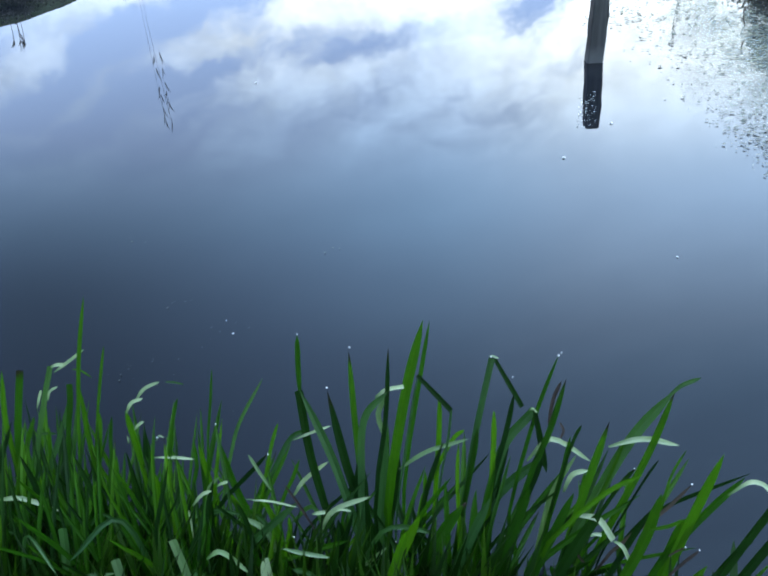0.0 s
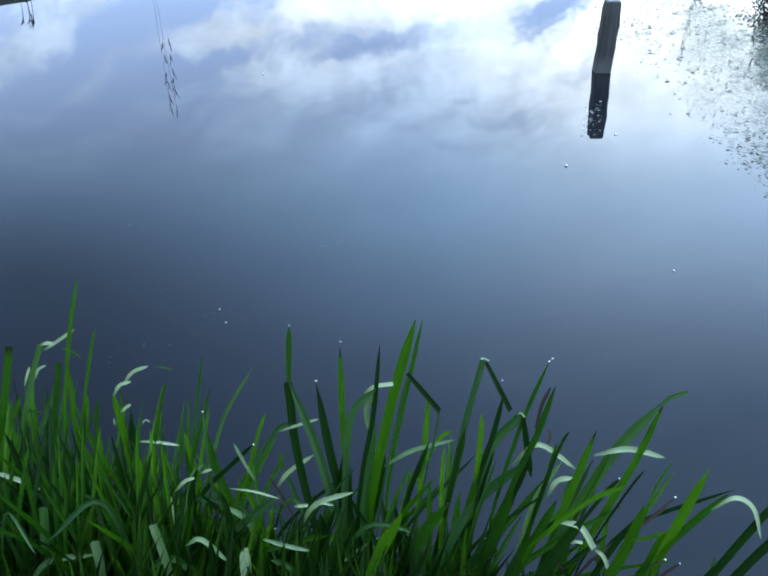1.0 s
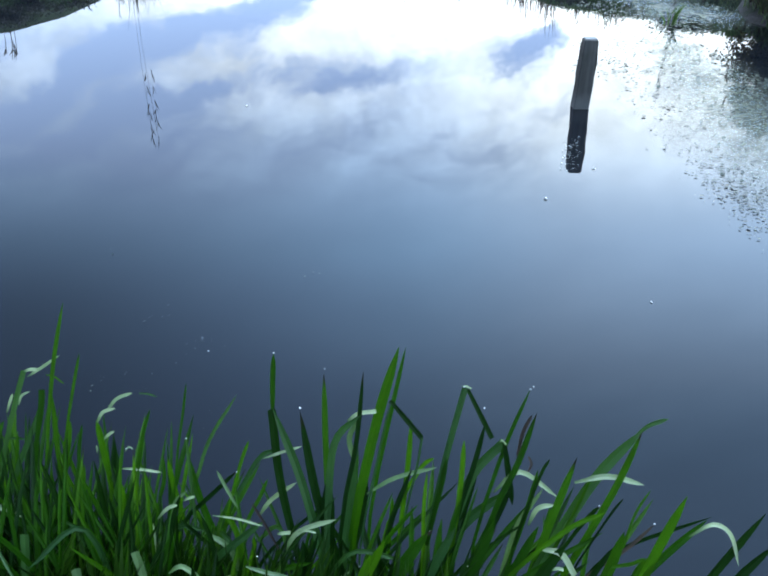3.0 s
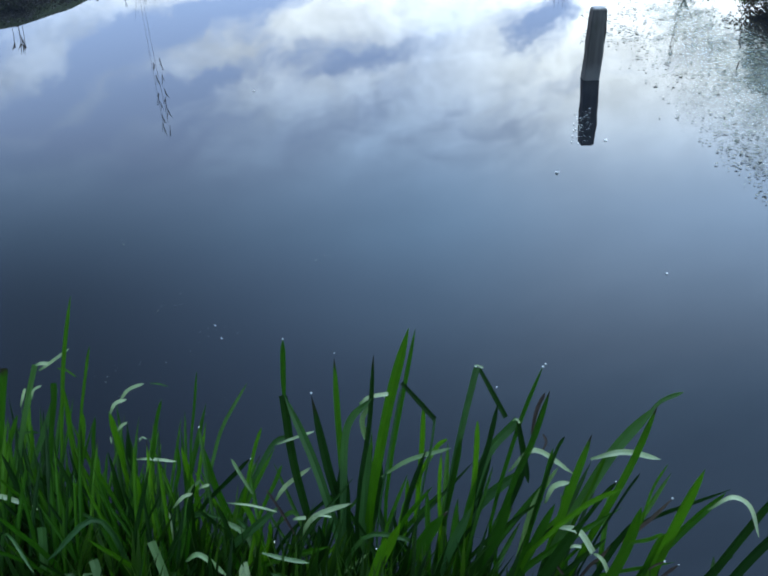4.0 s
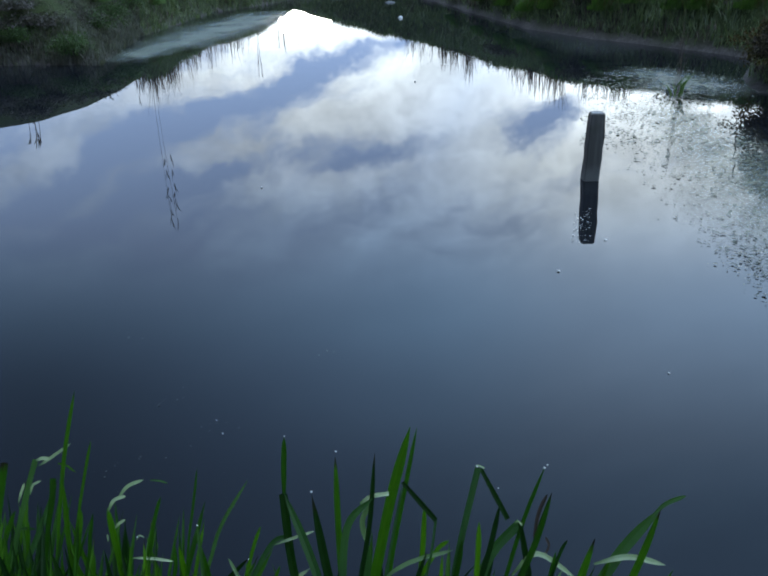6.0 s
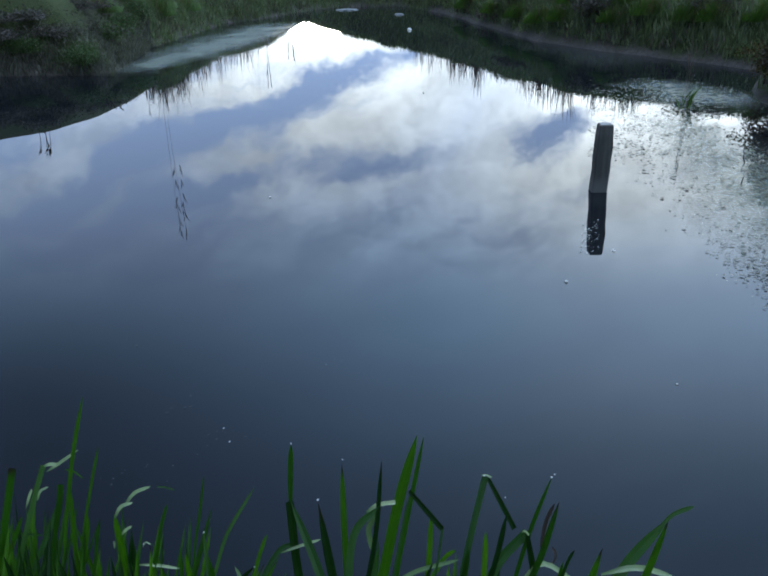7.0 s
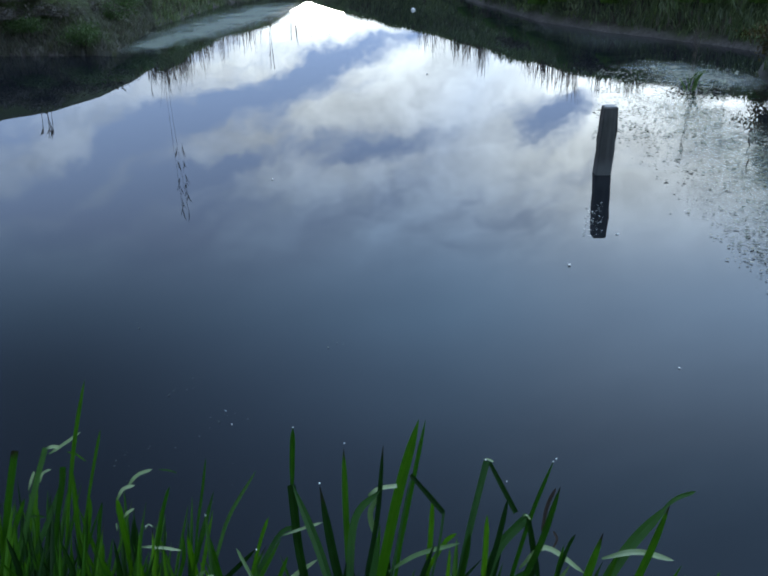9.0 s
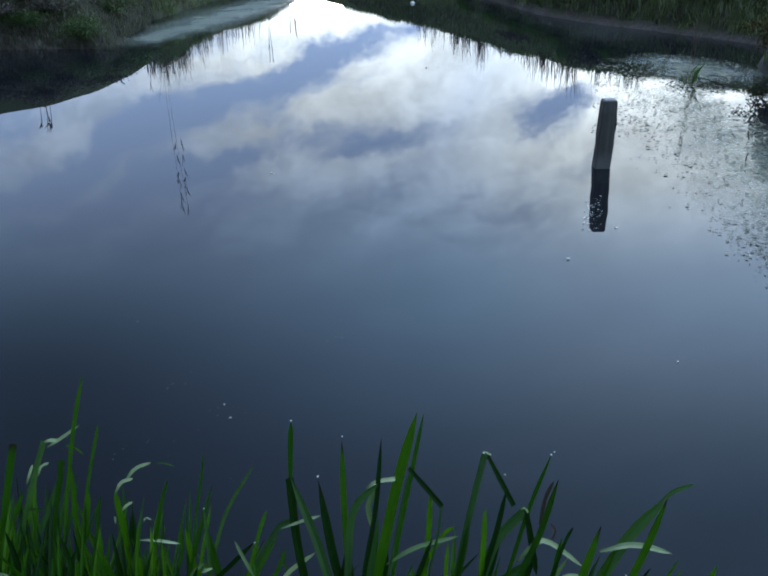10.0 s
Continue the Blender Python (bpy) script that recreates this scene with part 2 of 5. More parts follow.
# iris leaves with light put into the colour: lit-through green, middling, shaded, grey-green sheen, sky-pale folded
# ends
IRIS_LIT_LOOKS = {
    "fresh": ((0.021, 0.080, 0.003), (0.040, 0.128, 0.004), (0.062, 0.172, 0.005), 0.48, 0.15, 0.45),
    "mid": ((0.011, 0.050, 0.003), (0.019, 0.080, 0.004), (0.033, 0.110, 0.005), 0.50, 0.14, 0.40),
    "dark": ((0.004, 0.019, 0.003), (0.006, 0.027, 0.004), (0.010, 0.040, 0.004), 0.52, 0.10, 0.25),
    "cool": ((0.018, 0.062, 0.018), (0.028, 0.085, 0.024), (0.045, 0.118, 0.028), 0.40, 0.35, 0.25),
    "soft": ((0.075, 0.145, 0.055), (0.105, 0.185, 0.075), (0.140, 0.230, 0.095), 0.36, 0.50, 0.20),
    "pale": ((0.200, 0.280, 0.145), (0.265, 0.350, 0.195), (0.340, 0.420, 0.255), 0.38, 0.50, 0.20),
    "dead": ((0.030, 0.022, 0.020), (0.050, 0.038, 0.034), (0.085, 0.065, 0.056), 0.75, 0.15, 0.10),
}
DRY = (0.017, 0.015, 0.010)
iris = {k: leaf_material("iris_" + k, *v[:3], rough=v[3], gloss=v[4], through_light=v[5], foot=(0.045, 0.105, 0.025) if k in ("pale", "soft") else None) for k, v in IRIS_LIT_LOOKS.items()}
iris_dry = {k: leaf_material("iris_dry_tip_" + k, *v[:3], DRY, rough=v[3], gloss=v[4], through_light=v[5]) for k, v in IRIS_LIT_LOOKS.items() if k in ("fresh", "mid", "dark")}
grass_green = leaf_material("grass_blade", (0.02, 0.06, 0.012), (0.045, 0.12, 0.02), (0.09, 0.18, 0.03), island=True)
dark_turf = leaf_material("dark_turf", (0.08, 0.08, 0.075), (0.115, 0.115, 0.105), (0.15, 0.15, 0.13), island=True, rough=0.6)
# near-black green: the shade among the leaf feet is put into this colour
under_shade_green = leaf_material("under_blade_shade", (0.003, 0.014, 0.002), (0.008, 0.032, 0.003), (0.025, 0.07, 0.004), island=True, gloss=0.15)
bank_green = leaf_material("bank_grass", (0.095, 0.122, 0.084), (0.13, 0.166, 0.096), (0.175, 0.21, 0.116), island=True, rough=0.6)
straw = leaf_material("dead_stems", (0.07, 0.05, 0.03), (0.13, 0.09, 0.05), (0.22, 0.17, 0.10), island=True, rough=0.7, through_light=0.15)
dead_brown = leaf_material("dead_growth", (0.055, 0.045, 0.043), (0.10, 0.08, 0.075), (0.16, 0.13, 0.11), island=True, rough=0.8, through_light=0.1)
bramble_leaf = leaf_material("bramble_leaf", (0.06, 0.055, 0.056), (0.078, 0.07, 0.07), (0.095, 0.085, 0.082), island=True, rough=0.6)
shrub_brown = leaf_material("shrub_leaf", (0.02, 0.015, 0.012), (0.04, 0.03, 0.022), (0.065, 0.055, 0.032), island=True, rough=0.7)
bush_green = leaf_material("bush_green", (0.040, 0.070, 0.028), (0.052, 0.094, 0.032), (0.072, 0.12, 0.04), island=True, rough=0.5)
shrub_rust = leaf_material("shrub_rust", (0.045, 0.032, 0.016), (0.085, 0.058, 0.026), (0.12, 0.09, 0.04), island=True, rough=0.7)
rush_green = leaf_material("rush_green", (0.060, 0.105, 0.036), (0.080, 0.145, 0.042), (0.110, 0.185, 0.052), island=True, rough=0.5)
duckweed_green = leaf_material("duckweed", (0.10, 0.14, 0.07), (0.17, 0.21, 0.12), (0.26, 0.29, 0.19), island=True, rough=0.35, through_light=0.1)
dull_bits = leaf_material("dull_bits", (0.02, 0.025, 0.018), (0.045, 0.055, 0.042), (0.08, 0.095, 0.075), island=True, rough=0.5, through_light=0.1)
pondweed_dark = leaf_material("pondweed", (0.018, 0.022, 0.014), (0.045, 0.052, 0.032), (0.06, 0.07, 0.04), island=True, rough=0.3, through_light=0.1)


pondweed_grey = leaf_material("pondweed_grey", (0.04, 0.052, 0.034), (0.085, 0.105, 0.072), (0.16, 0.185, 0.13), island=True, rough=0.4, through_light=0.1)
scum_white = leaf_material("scum", (0.16, 0.18, 0.17), (0.30, 0.32, 0.31), (0.55, 0.57, 0.55), island=True, rough=0.5, through_light=0.1)


def earth_material():
    m = Nodes("bank_earth")
    big, fine = m.noise(1.7, 5), m.noise(22, 6)
    col = m.ramp(big, (0.3, (0.03, 0.027, 0.023)), (0.55, (0.048, 0.043, 0.036)), (0.8, (0.04, 0.048, 0.028)))
    col = m.mix(m.span(fine, 0.35, 0.7, 0, 0.6), col, (0.02, 0.017, 0.013))
    turf = m.mix(m.span(m.noise(60, 4), 0.3, 0.7), (0.022, 0.036, 0.012), (0.05, 0.07, 0.024))
    col = m.mix(m.span(m.noise(0.6, 5), 0.38, 0.55, 0.15, 0.85), col, turf)
    # bare wet mud along the waterline
    high = m.node("ShaderNodeSeparateXYZ")
    m.put(high.inputs[0], m.node("ShaderNodeTexCoord").outputs["Object"])
    mud = m.mix(m.span(fine, 0.3, 0.7), (0.048, 0.043, 0.040), (0.105, 0.095, 0.088))
    col = m.mix(m.span(m.math("ADD", high.outputs[2], m.math("MULTIPLY", m.noise(3.5, 4), 0.30)), 0.17, 0.30), mud, col)
    m.set(Base_Color=col, Roughness=0.95, Specular_IOR_Level=0.1).bump(fine, 0.6, 0.03)
    return m.mat


def water_material():
    m = Nodes("pond_water")
    silt = m.noise(0.5, 3)
    m.set(Base_Color=m.ramp(silt, (0.3, (0.0065, 0.008, 0.011)), (0.8, (0.008, 0.010, 0.0125))), Roughness=0.0, IOR=1.333)
    m.bump(m.noise(2.2, 2), 0.05, 0.004)
    return m.mat


def wood_material():
    m = Nodes("weathered_wood")
    grain = m.noise(30, 6, 0.65, stretch=(1, 1, 0.06))
    crack = m.noise(14, 3, 0.5, stretch=(1.6, 1.6, 0.05))
    col = m.ramp(grain, (0.25, (0.042, 0.043, 0.043)), (0.55, (0.085, 0.086, 0.084)), (0.85, (0.17, 0.172, 0.168)))
    col = m.mix(m.span(crack, 0.60, 0.68), col, (0.02, 0.017, 0.014))
    col = m.mix(m.span(m.noise(7, 4), 0.5, 0.75, 0, 0.6), col, (0.035, 0.042, 0.028))
    # a paler ring with an uneven edge just above the water
    high = m.node("ShaderNodeSeparateXYZ")
    m.put(high.inputs[0], m.node("ShaderNodeTexCoord").outputs["Object"])
    col = m.mix(m.span(m.math("ADD", high.outputs[2], m.math("MULTIPLY", m.noise(20, 3), 0.07)), 0.075, 0.15, 0.55, 0.0), col, (0.19, 0.197, 0.20))
    m.set(Base_Color=col, Roughness=0.75).bump(grain, 0.5, 0.006)
    return m.mat


def plain_material(name, colour, rough, spread=0.25, scale=40):
    m = Nodes(name)
    dark = tuple(c * (1 - spread) for c in colour)
    m.set(Base_Color=m.ramp(m.noise(scale, 4), (0.3, dark), (0.7, colour)), Roughness=rough)
    return m.mat


earth, water, wood = earth_material(), water_material(), wood_material()
white_fluff = plain_material("white_fluff", (0.8, 0.8, 0.78), 0.6)
twig_bark = plain_material("twig_bark", (0.045, 0.036, 0.03), 0.8)
ball_white = plain_material("ball_white", (0.93, 0.93, 0.92), 0.35, 0.05)
end_wood = plain_material("end_wood", (0.30, 0.31, 0.31), 0.8, 0.4, 90)
foam_white = plain_material("pale_foam", (0.2, 0.22, 0.225), 0.7)


# ---- building helpers ----
def mesh_of(name, verts, faces, material, uvs=None, smooth=True):
    me = bpy.data.meshes.new(name)
    me.from_pydata([tuple(v) for v in verts], [], faces)
    if uvs is not None:
        layer = me.uv_layers.new(name="UVMap")
        index = np.empty(len(me.loops), dtype=np.int32)
        me.loops.foreach_get("vertex_index", index)
        layer.data.foreach_set("uv", np.asarray(uvs, dtype=np.float32)[index].ravel())
    me.polygons.foreach_set("use_smooth", [smooth] * len(me.polygons))
    me.materials.append(material)
    me.update()
    return me


def part(name, me, parent, label=""):
    ob = new(name, me)
    ob.parent = parent
    if label:
        ob["label"] = label
    return ob


def thing(name, place, label, category, group="", kind=""):
    ob = new(name)
    ob.location = place
    ob.empty_display_size = 0.05
    return tagged(ob, label, category, group, kind)


# ---- the plan of the pond ----
SHORE = [(-6.5, 1.15), (-2.5, 1.32), (-0.9, 1.36), (-0.2, 1.18), (0.4, 1.08), (0.9, 0.9), (3.2, 0.9), (5.2, 2.2), (5.7, 5.0), (4.9, 6.6),
         (3.95, 7.5), (3.74, 8.2), (4.05, 9.2), (4.65, 10.2), (4.3, 11.0), (3.9, 11.7), (3.3, 12.5), (2.6, 13.9), (2.05, 16.6), (1.5, 20.0), (0.5, 22.6),
         (-1.0, 22.6), (-2.0, 21.0), (-2.6, 19.3), (-3.3, 18.2), (-3.45, 16.4), (-3.7, 13.8), (-3.55, 11.7), (-3.4, 10.8),
         (-4.1, 11.0), (-5.4, 10.9), (-7.5, 10.2), (-9.0, 7.0), (-8.5, 3.0)]


def shore_distance(x, y):
    """Metres from the shore line, positive on land."""
    x, y = np.asarray(x, float), np.asarray(y, float)
    best, inside = np.full(x.shape, 1e9), np.zeros(x.shape, bool)
    for (ax, ay), (bx, by) in zip(SHORE, SHORE[1:] + SHORE[:1]):
        dx, dy = bx - ax, by - ay
        s = np.clip(((x - ax) * dx + (y - ay) * dy) / (dx * dx + dy * dy), 0, 1)
        best = np.minimum(best, np.hypot(x - ax - s * dx, y - ay - s * dy))
        cross = (ay > y) != (by > y)
        inside ^= cross & (x < ax + (y - ay) * dx / (dy if dy else 1e-9))
    best = np.where(inside, -best, best)
    return best + 0.035 * np.sin(3.7 * x + 1.3 * y) * np.sin(2.9 * y - 1.1 * x + 0.5) + 0.015 * np.sin(9.1 * x) * np.sin(8.3 * y)


def rise(x, y):
    """Height of the ground: banks climb from the shore to a field whose edge is lower in some directions than in others."""
    x, y = np.asarray(x, float), np.asarray(y, float)
    s = shore_distance(x, y)
    k = np.clip(s / 2.3, 0, 1)
    far, az = np.hypot(x, y), np.arctan2(x, np.maximum(y, 0.1))
    climb = np.interp(az, [-0.50, -0.43, -0.38, -0.325, -0.286, -0.266, -0.25, -0.19, -0.13, -0.087, -0.075, -0.032, 0.024, 0.093, 0.107, 0.125, 0.172, 0.24, 0.32, 0.5],
                      [0.207, 0.191, 0.187, 0.175, 0.159, 0.147, 0.142, 0.110, 0.098, 0.072, 0.076, 0.092, 0.105, 0.126, 0.1295, 0.1335, 0.142, 0.152, 0.157, 0.175])
    top = np.where(y < 4, 0.42, np.minimum(climb * far - 1.5, 1.4))
    z = np.where(y < 4, top * (1.25 * k - 0.25 * k * k), np.minimum(1.7 * (1.35 * k - 0.35 * k * k), top))
    z = 0.02 + np.maximum(z, 0.06 * np.clip(s, 0, 1))
    z = z + 0.03 * np.sin(1.7 * x + 0.6 * y) * np.sin(0.9 * y - 0.7 * x) * np.clip(s, 0, 1) * np.where(az < -0.26, 0.2, 1)
    return np.where(s > 0, z, np.maximum(0.02 + s * 0.55, -0.6))


def build_ground():
    near_x = np.concatenate([np.arange(-13, -1.5, 0.16), np.arange(-1.5, 1.5, 0.04), np.arange(1.5, 11.01, 0.16)])
    near_y = np.concatenate([np.arange(-4, 0.8, 0.16), np.arange(0.8, 1.6, 0.04), np.arange(1.6, 29.01, 0.16)])
    out = [0.5 * 1.35 ** i for i in range(1, 28) if 0.5 * 1.35 ** i < 1600]
    xs = np.concatenate([[-13 - o for o in reversed(out)], near_x, [11 + o for o in out]])
    ys = np.concatenate([[-4 - o for o in reversed(out)], near_y, [29 + o for o in out]])
    gx, gy = np.meshgrid(xs, ys)
    gz = rise(gx, gy)
    n, m = len(xs), len(ys)
    verts = np.stack([gx.ravel(), gy.ravel(), gz.ravel()], 1)
    faces = [(j * n + i, j * n + i + 1, (j + 1) * n + i + 1, (j + 1) * n + i) for j in range(m - 1) for i in range(n - 1)]
    tagged(new("ground", mesh_of("ground", verts, faces, earth)), "dark earth and worn grass of the overgrown pond banks", "ground", kind="structure")


def build_water():
    xs, ys = np.linspace(-9.6, 6.3, 40), np.linspace(0.7, 23.2, 50)
    verts = [(x, y, 0) for y in ys for x in xs]
    n = len(xs)
    faces = [(j * n + i, j * n + i + 1, (j + 1) * n + i + 1, (j + 1) * n + i) for j in range(len(ys) - 1) for i in range(n - 1)]
    tagged(new("water", mesh_of("water", verts, faces, water)), "still dark pond water mirroring a cloudy evening sky", "water", kind="structure")


build_ground()
build_water()


# ---- blades ----
def ribbon(points, width, flat, twist, fold=0.42, blunt=False, loose=False):
    """A folded leaf blade along a curve: creased along the middle, narrowing to its tip."""
    points = [Vector(p) for p in points]
    verts, uvs, faces = [], [], []
    last = len(points) - 1
    for i, p in enumerate(points):
        s = i / last
        along = (points[min(i + 1, last)] - points[max(i - 1, 0)]).normalized()
        facing = Vector((0.1, -0.65, 0.75)) if flat else Vector((math.sin(twist), -math.cos(twist), 0.40))
        side = along.cross(facing)
        if side.length < 0.15:
            side = along.cross(Vector((0.4, -1, 0.3)))
        side.normalize()
        up = side.cross(along).normalized()
        w = width * 0.5 * (0.62 + 0.38 * min(s / 0.35, 1)) * (1 if s < 0.70 else max(1 - ((s - 0.70) / 0.30) ** 2.9, 0.03))
        if blunt:
            w = width * 0.5 * (0.7 + 0.3 * min(s / 0.5, 1))
        if loose:
            # a folded end starts narrow, where it is seen edge on
            w *= 0.6 + 0.4 * min(s / 0.3, 1) ** 0.7
        verts += [p - side * w, p - up * w * fold, p - up * w * fold, p + side * w]
        uvs += [(0, s), (0.5, s), (0.5, s), (1, s)]
    for i in range(last):
        a = 4 * i
        faces += [(a, a + 1, a + 5, a + 4), (a + 2, a + 3, a + 7, a + 6)]
    return verts, faces, uvs


def through_points(points, steps):
    """A smooth line through two to four points."""
    p = [Vector(q) for q in points]
    p = [2 * p[0] - p[1]] + p + [2 * p[-1] - p[-2]]
    line = []
    for i in range(1, len(p) - 2):
        a, b, c, d = p[i - 1: i + 3]
        for k in range(steps):
            s = k / steps
            line.append(0.5 * (2 * b + (c - a) * s + (2 * a - 5 * b + 4 * c - d) * s * s + (3 * b - a - 3 * c + d) * s ** 3))
    return line + [p[-2]]


def leaf(clump, look_name, width, *points, rooted=True, blunt=False, straight=False, dry_tip=False):
    """One leaf of a clump, through points from its foot end to its tip. A folded end starts where another leaf bends."""
    points = [Vector(q) for q in points]
    curve = through_points((points[0], points[-1]) if straight else points, 8 if straight else 5)
    if rooted:
        root, way = points[0], (points[1] - points[0]).normalized()
        fall = root - way * 0.05
        foot = Vector((0.55 * fall.x + 0.45 * clump.location.x, min(0.5 * (fall.y + clump.location.y), fall.y), 0))
        foot.z = min(float(rise(foot.x, foot.y)), 0.1) - 0.03
        if root.z > foot.z + 0.04:
            knee = root - way * 0.55 * (root - foot).length
            curve = [(1 - s) ** 2 * foot + 2 * s * (1 - s) * knee + s * s * root for s in (0, 0.25, 0.5, 0.75)] + curve
        else:
            curve = [Vector((fall.x, fall.y, foot.z - 0.05))] + curve
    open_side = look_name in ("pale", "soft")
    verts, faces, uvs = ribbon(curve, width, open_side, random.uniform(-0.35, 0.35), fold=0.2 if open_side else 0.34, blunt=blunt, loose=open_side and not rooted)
    at = clump.location
    return part("leaf", mesh_of("leaf", [v - at for v in verts], faces, (iris_dry if dry_tip else iris)[look_name], uvs), clump)


def filler(clump, count, spread, reach, tall, width, lean=(0, 0.12), sway=0.09, arch=0.10, looks=(0.45, 0.40, 0.15)):
    """More leaves of the same clump, standing close together."""
    for _ in range(count):
        x = clump.location.x + random.uniform(-spread, spread)
        y = clump.location.y + random.uniform(-reach, reach)
        base = Vector((x, y, max(float(rise(x, y)), 0) - 0.02))
        h = random.uniform(*tall)
        tip = base + Vector((random.gauss(lean[0], sway), random.gauss(lean[1], 0.07), h))
        bend = base + Vector(((tip.x - base.x) * 0.3, (tip.y - base.y) * 0.3, h * 0.55))
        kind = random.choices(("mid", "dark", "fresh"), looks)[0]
        if random.random() < arch:
            # an arching leaf whose end hangs over
            way = random.choice((-1, 1)) * random.uniform(0.10, 0.22)
            tip = base + Vector((way, random.uniform(-0.05, 0.1), h * random.uniform(0.55, 0.75)))
            bend = base + Vector((way * 0.4, 0.03, h * 0.85))
            kind = "cool"
        leaf(clump, kind, random.uniform(*width), base, bend, tip, rooted=False, dry_tip=kind != "cool" and random.random() < 0.06)


clump_a = thing("iris_clump", (-0.72, 1.28, 0), "dense tangle of narrow green blades with arching pale tips", "plant", "waterside iris clumps")
clump_b = thing("iris_clump", (-0.33, 1.25, 0), "low loose clump of crossing green strap leaves", "plant", "waterside iris clumps")
clump_c = thing("iris_clump", (0.03, 1.30, 0), "tall upright clump of broad green sword leaves", "plant", "waterside iris clumps")
clump_d = thing("iris_clump", (0.30, 1.27, 0), "leaning clump of green sword leaves with withered tips", "plant", "waterside iris clumps")
clump_e = thing("iris_clump", (0.56, 1.08, 0), "broad green leaves leaning out over the water", "plant", "waterside iris clumps")
leaf(clump_a, "mid", 0.0084, (-0.688, 1.460, 0.363), (-0.674, 1.495, 0.467), (-0.661, 1.519, 0.538), (-0.642, 1.548, 0.622))
leaf(clump_a, "cool", 0.0115, (-0.787, 1.459, 0.316), (-0.761, 1.490, 0.405), (-0.738, 1.513, 0.474), blunt=True)
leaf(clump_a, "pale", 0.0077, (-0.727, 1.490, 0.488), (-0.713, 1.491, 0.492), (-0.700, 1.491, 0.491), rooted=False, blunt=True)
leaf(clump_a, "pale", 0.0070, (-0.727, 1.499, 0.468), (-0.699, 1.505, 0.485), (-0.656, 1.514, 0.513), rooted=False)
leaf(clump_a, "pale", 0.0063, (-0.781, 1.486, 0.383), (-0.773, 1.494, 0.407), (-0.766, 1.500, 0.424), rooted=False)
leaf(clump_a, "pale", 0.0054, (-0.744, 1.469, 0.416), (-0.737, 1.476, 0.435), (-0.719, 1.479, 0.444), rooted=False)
leaf(clump_a, "mid", 0.0152, (-0.828, 1.454, 0.324), (-0.815, 1.479, 0.398), (-0.801, 1.505, 0.473), blunt=True, dry_tip=True)
leaf(clump_a, "fresh", 0.0067, (-0.650, 1.488, 0.378), (-0.634, 1.513, 0.451), (-0.621, 1.532, 0.506))
leaf(clump_a, "fresh", 0.0124, (-0.656, 1.405, 0.214), (-0.669, 1.442, 0.322), (-0.674, 1.480, 0.435))
leaf(clump_a, "cool", 0.0115, (-0.759, 1.443, 0.279), (-0.728, 1.465, 0.345), (-0.694, 1.492, 0.425))
leaf(clump_a, "mid", 0.0122, (-0.706, 1.440, 0.354), (-0.694, 1.461, 0.416), (-0.691, 1.474, 0.452), blunt=True)
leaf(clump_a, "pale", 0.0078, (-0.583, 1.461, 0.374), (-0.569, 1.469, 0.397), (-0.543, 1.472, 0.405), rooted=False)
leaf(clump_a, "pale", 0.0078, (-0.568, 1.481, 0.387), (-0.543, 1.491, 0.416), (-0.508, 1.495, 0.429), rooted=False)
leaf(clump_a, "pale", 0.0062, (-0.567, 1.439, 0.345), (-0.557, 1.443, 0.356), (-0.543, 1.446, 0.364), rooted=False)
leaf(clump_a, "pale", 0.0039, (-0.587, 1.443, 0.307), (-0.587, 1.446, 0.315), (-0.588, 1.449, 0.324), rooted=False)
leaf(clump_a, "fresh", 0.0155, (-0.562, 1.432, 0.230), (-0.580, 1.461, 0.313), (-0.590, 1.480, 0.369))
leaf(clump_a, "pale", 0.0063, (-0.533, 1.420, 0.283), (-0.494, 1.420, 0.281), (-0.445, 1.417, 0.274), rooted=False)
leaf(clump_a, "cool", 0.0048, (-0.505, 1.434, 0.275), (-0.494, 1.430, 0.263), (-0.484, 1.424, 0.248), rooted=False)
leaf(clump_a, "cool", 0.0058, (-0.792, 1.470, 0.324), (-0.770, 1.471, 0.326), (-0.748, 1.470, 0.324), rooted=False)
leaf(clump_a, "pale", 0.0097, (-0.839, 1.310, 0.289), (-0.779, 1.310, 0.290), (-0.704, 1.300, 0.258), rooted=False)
leaf(clump_a, "fresh", 0.0146, (-0.498, 1.278, 0.156), (-0.505, 1.307, 0.241), (-0.504, 1.332, 0.315))
leaf(clump_a, "mid", 0.0181, (-0.591, 1.256, 0.166), (-0.668, 1.279, 0.233), (-0.741, 1.295, 0.281))
leaf(clump_a, "mid", 0.0165, (-0.664, 1.251, 0.104), (-0.750, 1.280, 0.189), (-0.811, 1.301, 0.251))
leaf(clump_a, "cool", 0.0164, (-0.670, 1.181, 0.202), (-0.666, 1.198, 0.252), (-0.665, 1.213, 0.296), blunt=True)
leaf(clump_a, "soft", 0.0175, (-0.552, 1.149, 0.194), (-0.556, 1.159, 0.224), (-0.561, 1.168, 0.251), blunt=True)
leaf(clump_a, "soft", 0.0155, (-0.423, 1.155, 0.175), (-0.437, 1.173, 0.226), (-0.451, 1.189, 0.273), blunt=True)
leaf(clump_a, "fresh", 0.0130, (-0.679, 1.266, 0.088), (-0.682, 1.290, 0.159), (-0.681, 1.313, 0.227))
leaf(clump_a, "mid", 0.0076, (-0.491, 1.430, 0.312), (-0.481, 1.448, 0.364), (-0.467, 1.463, 0.408))
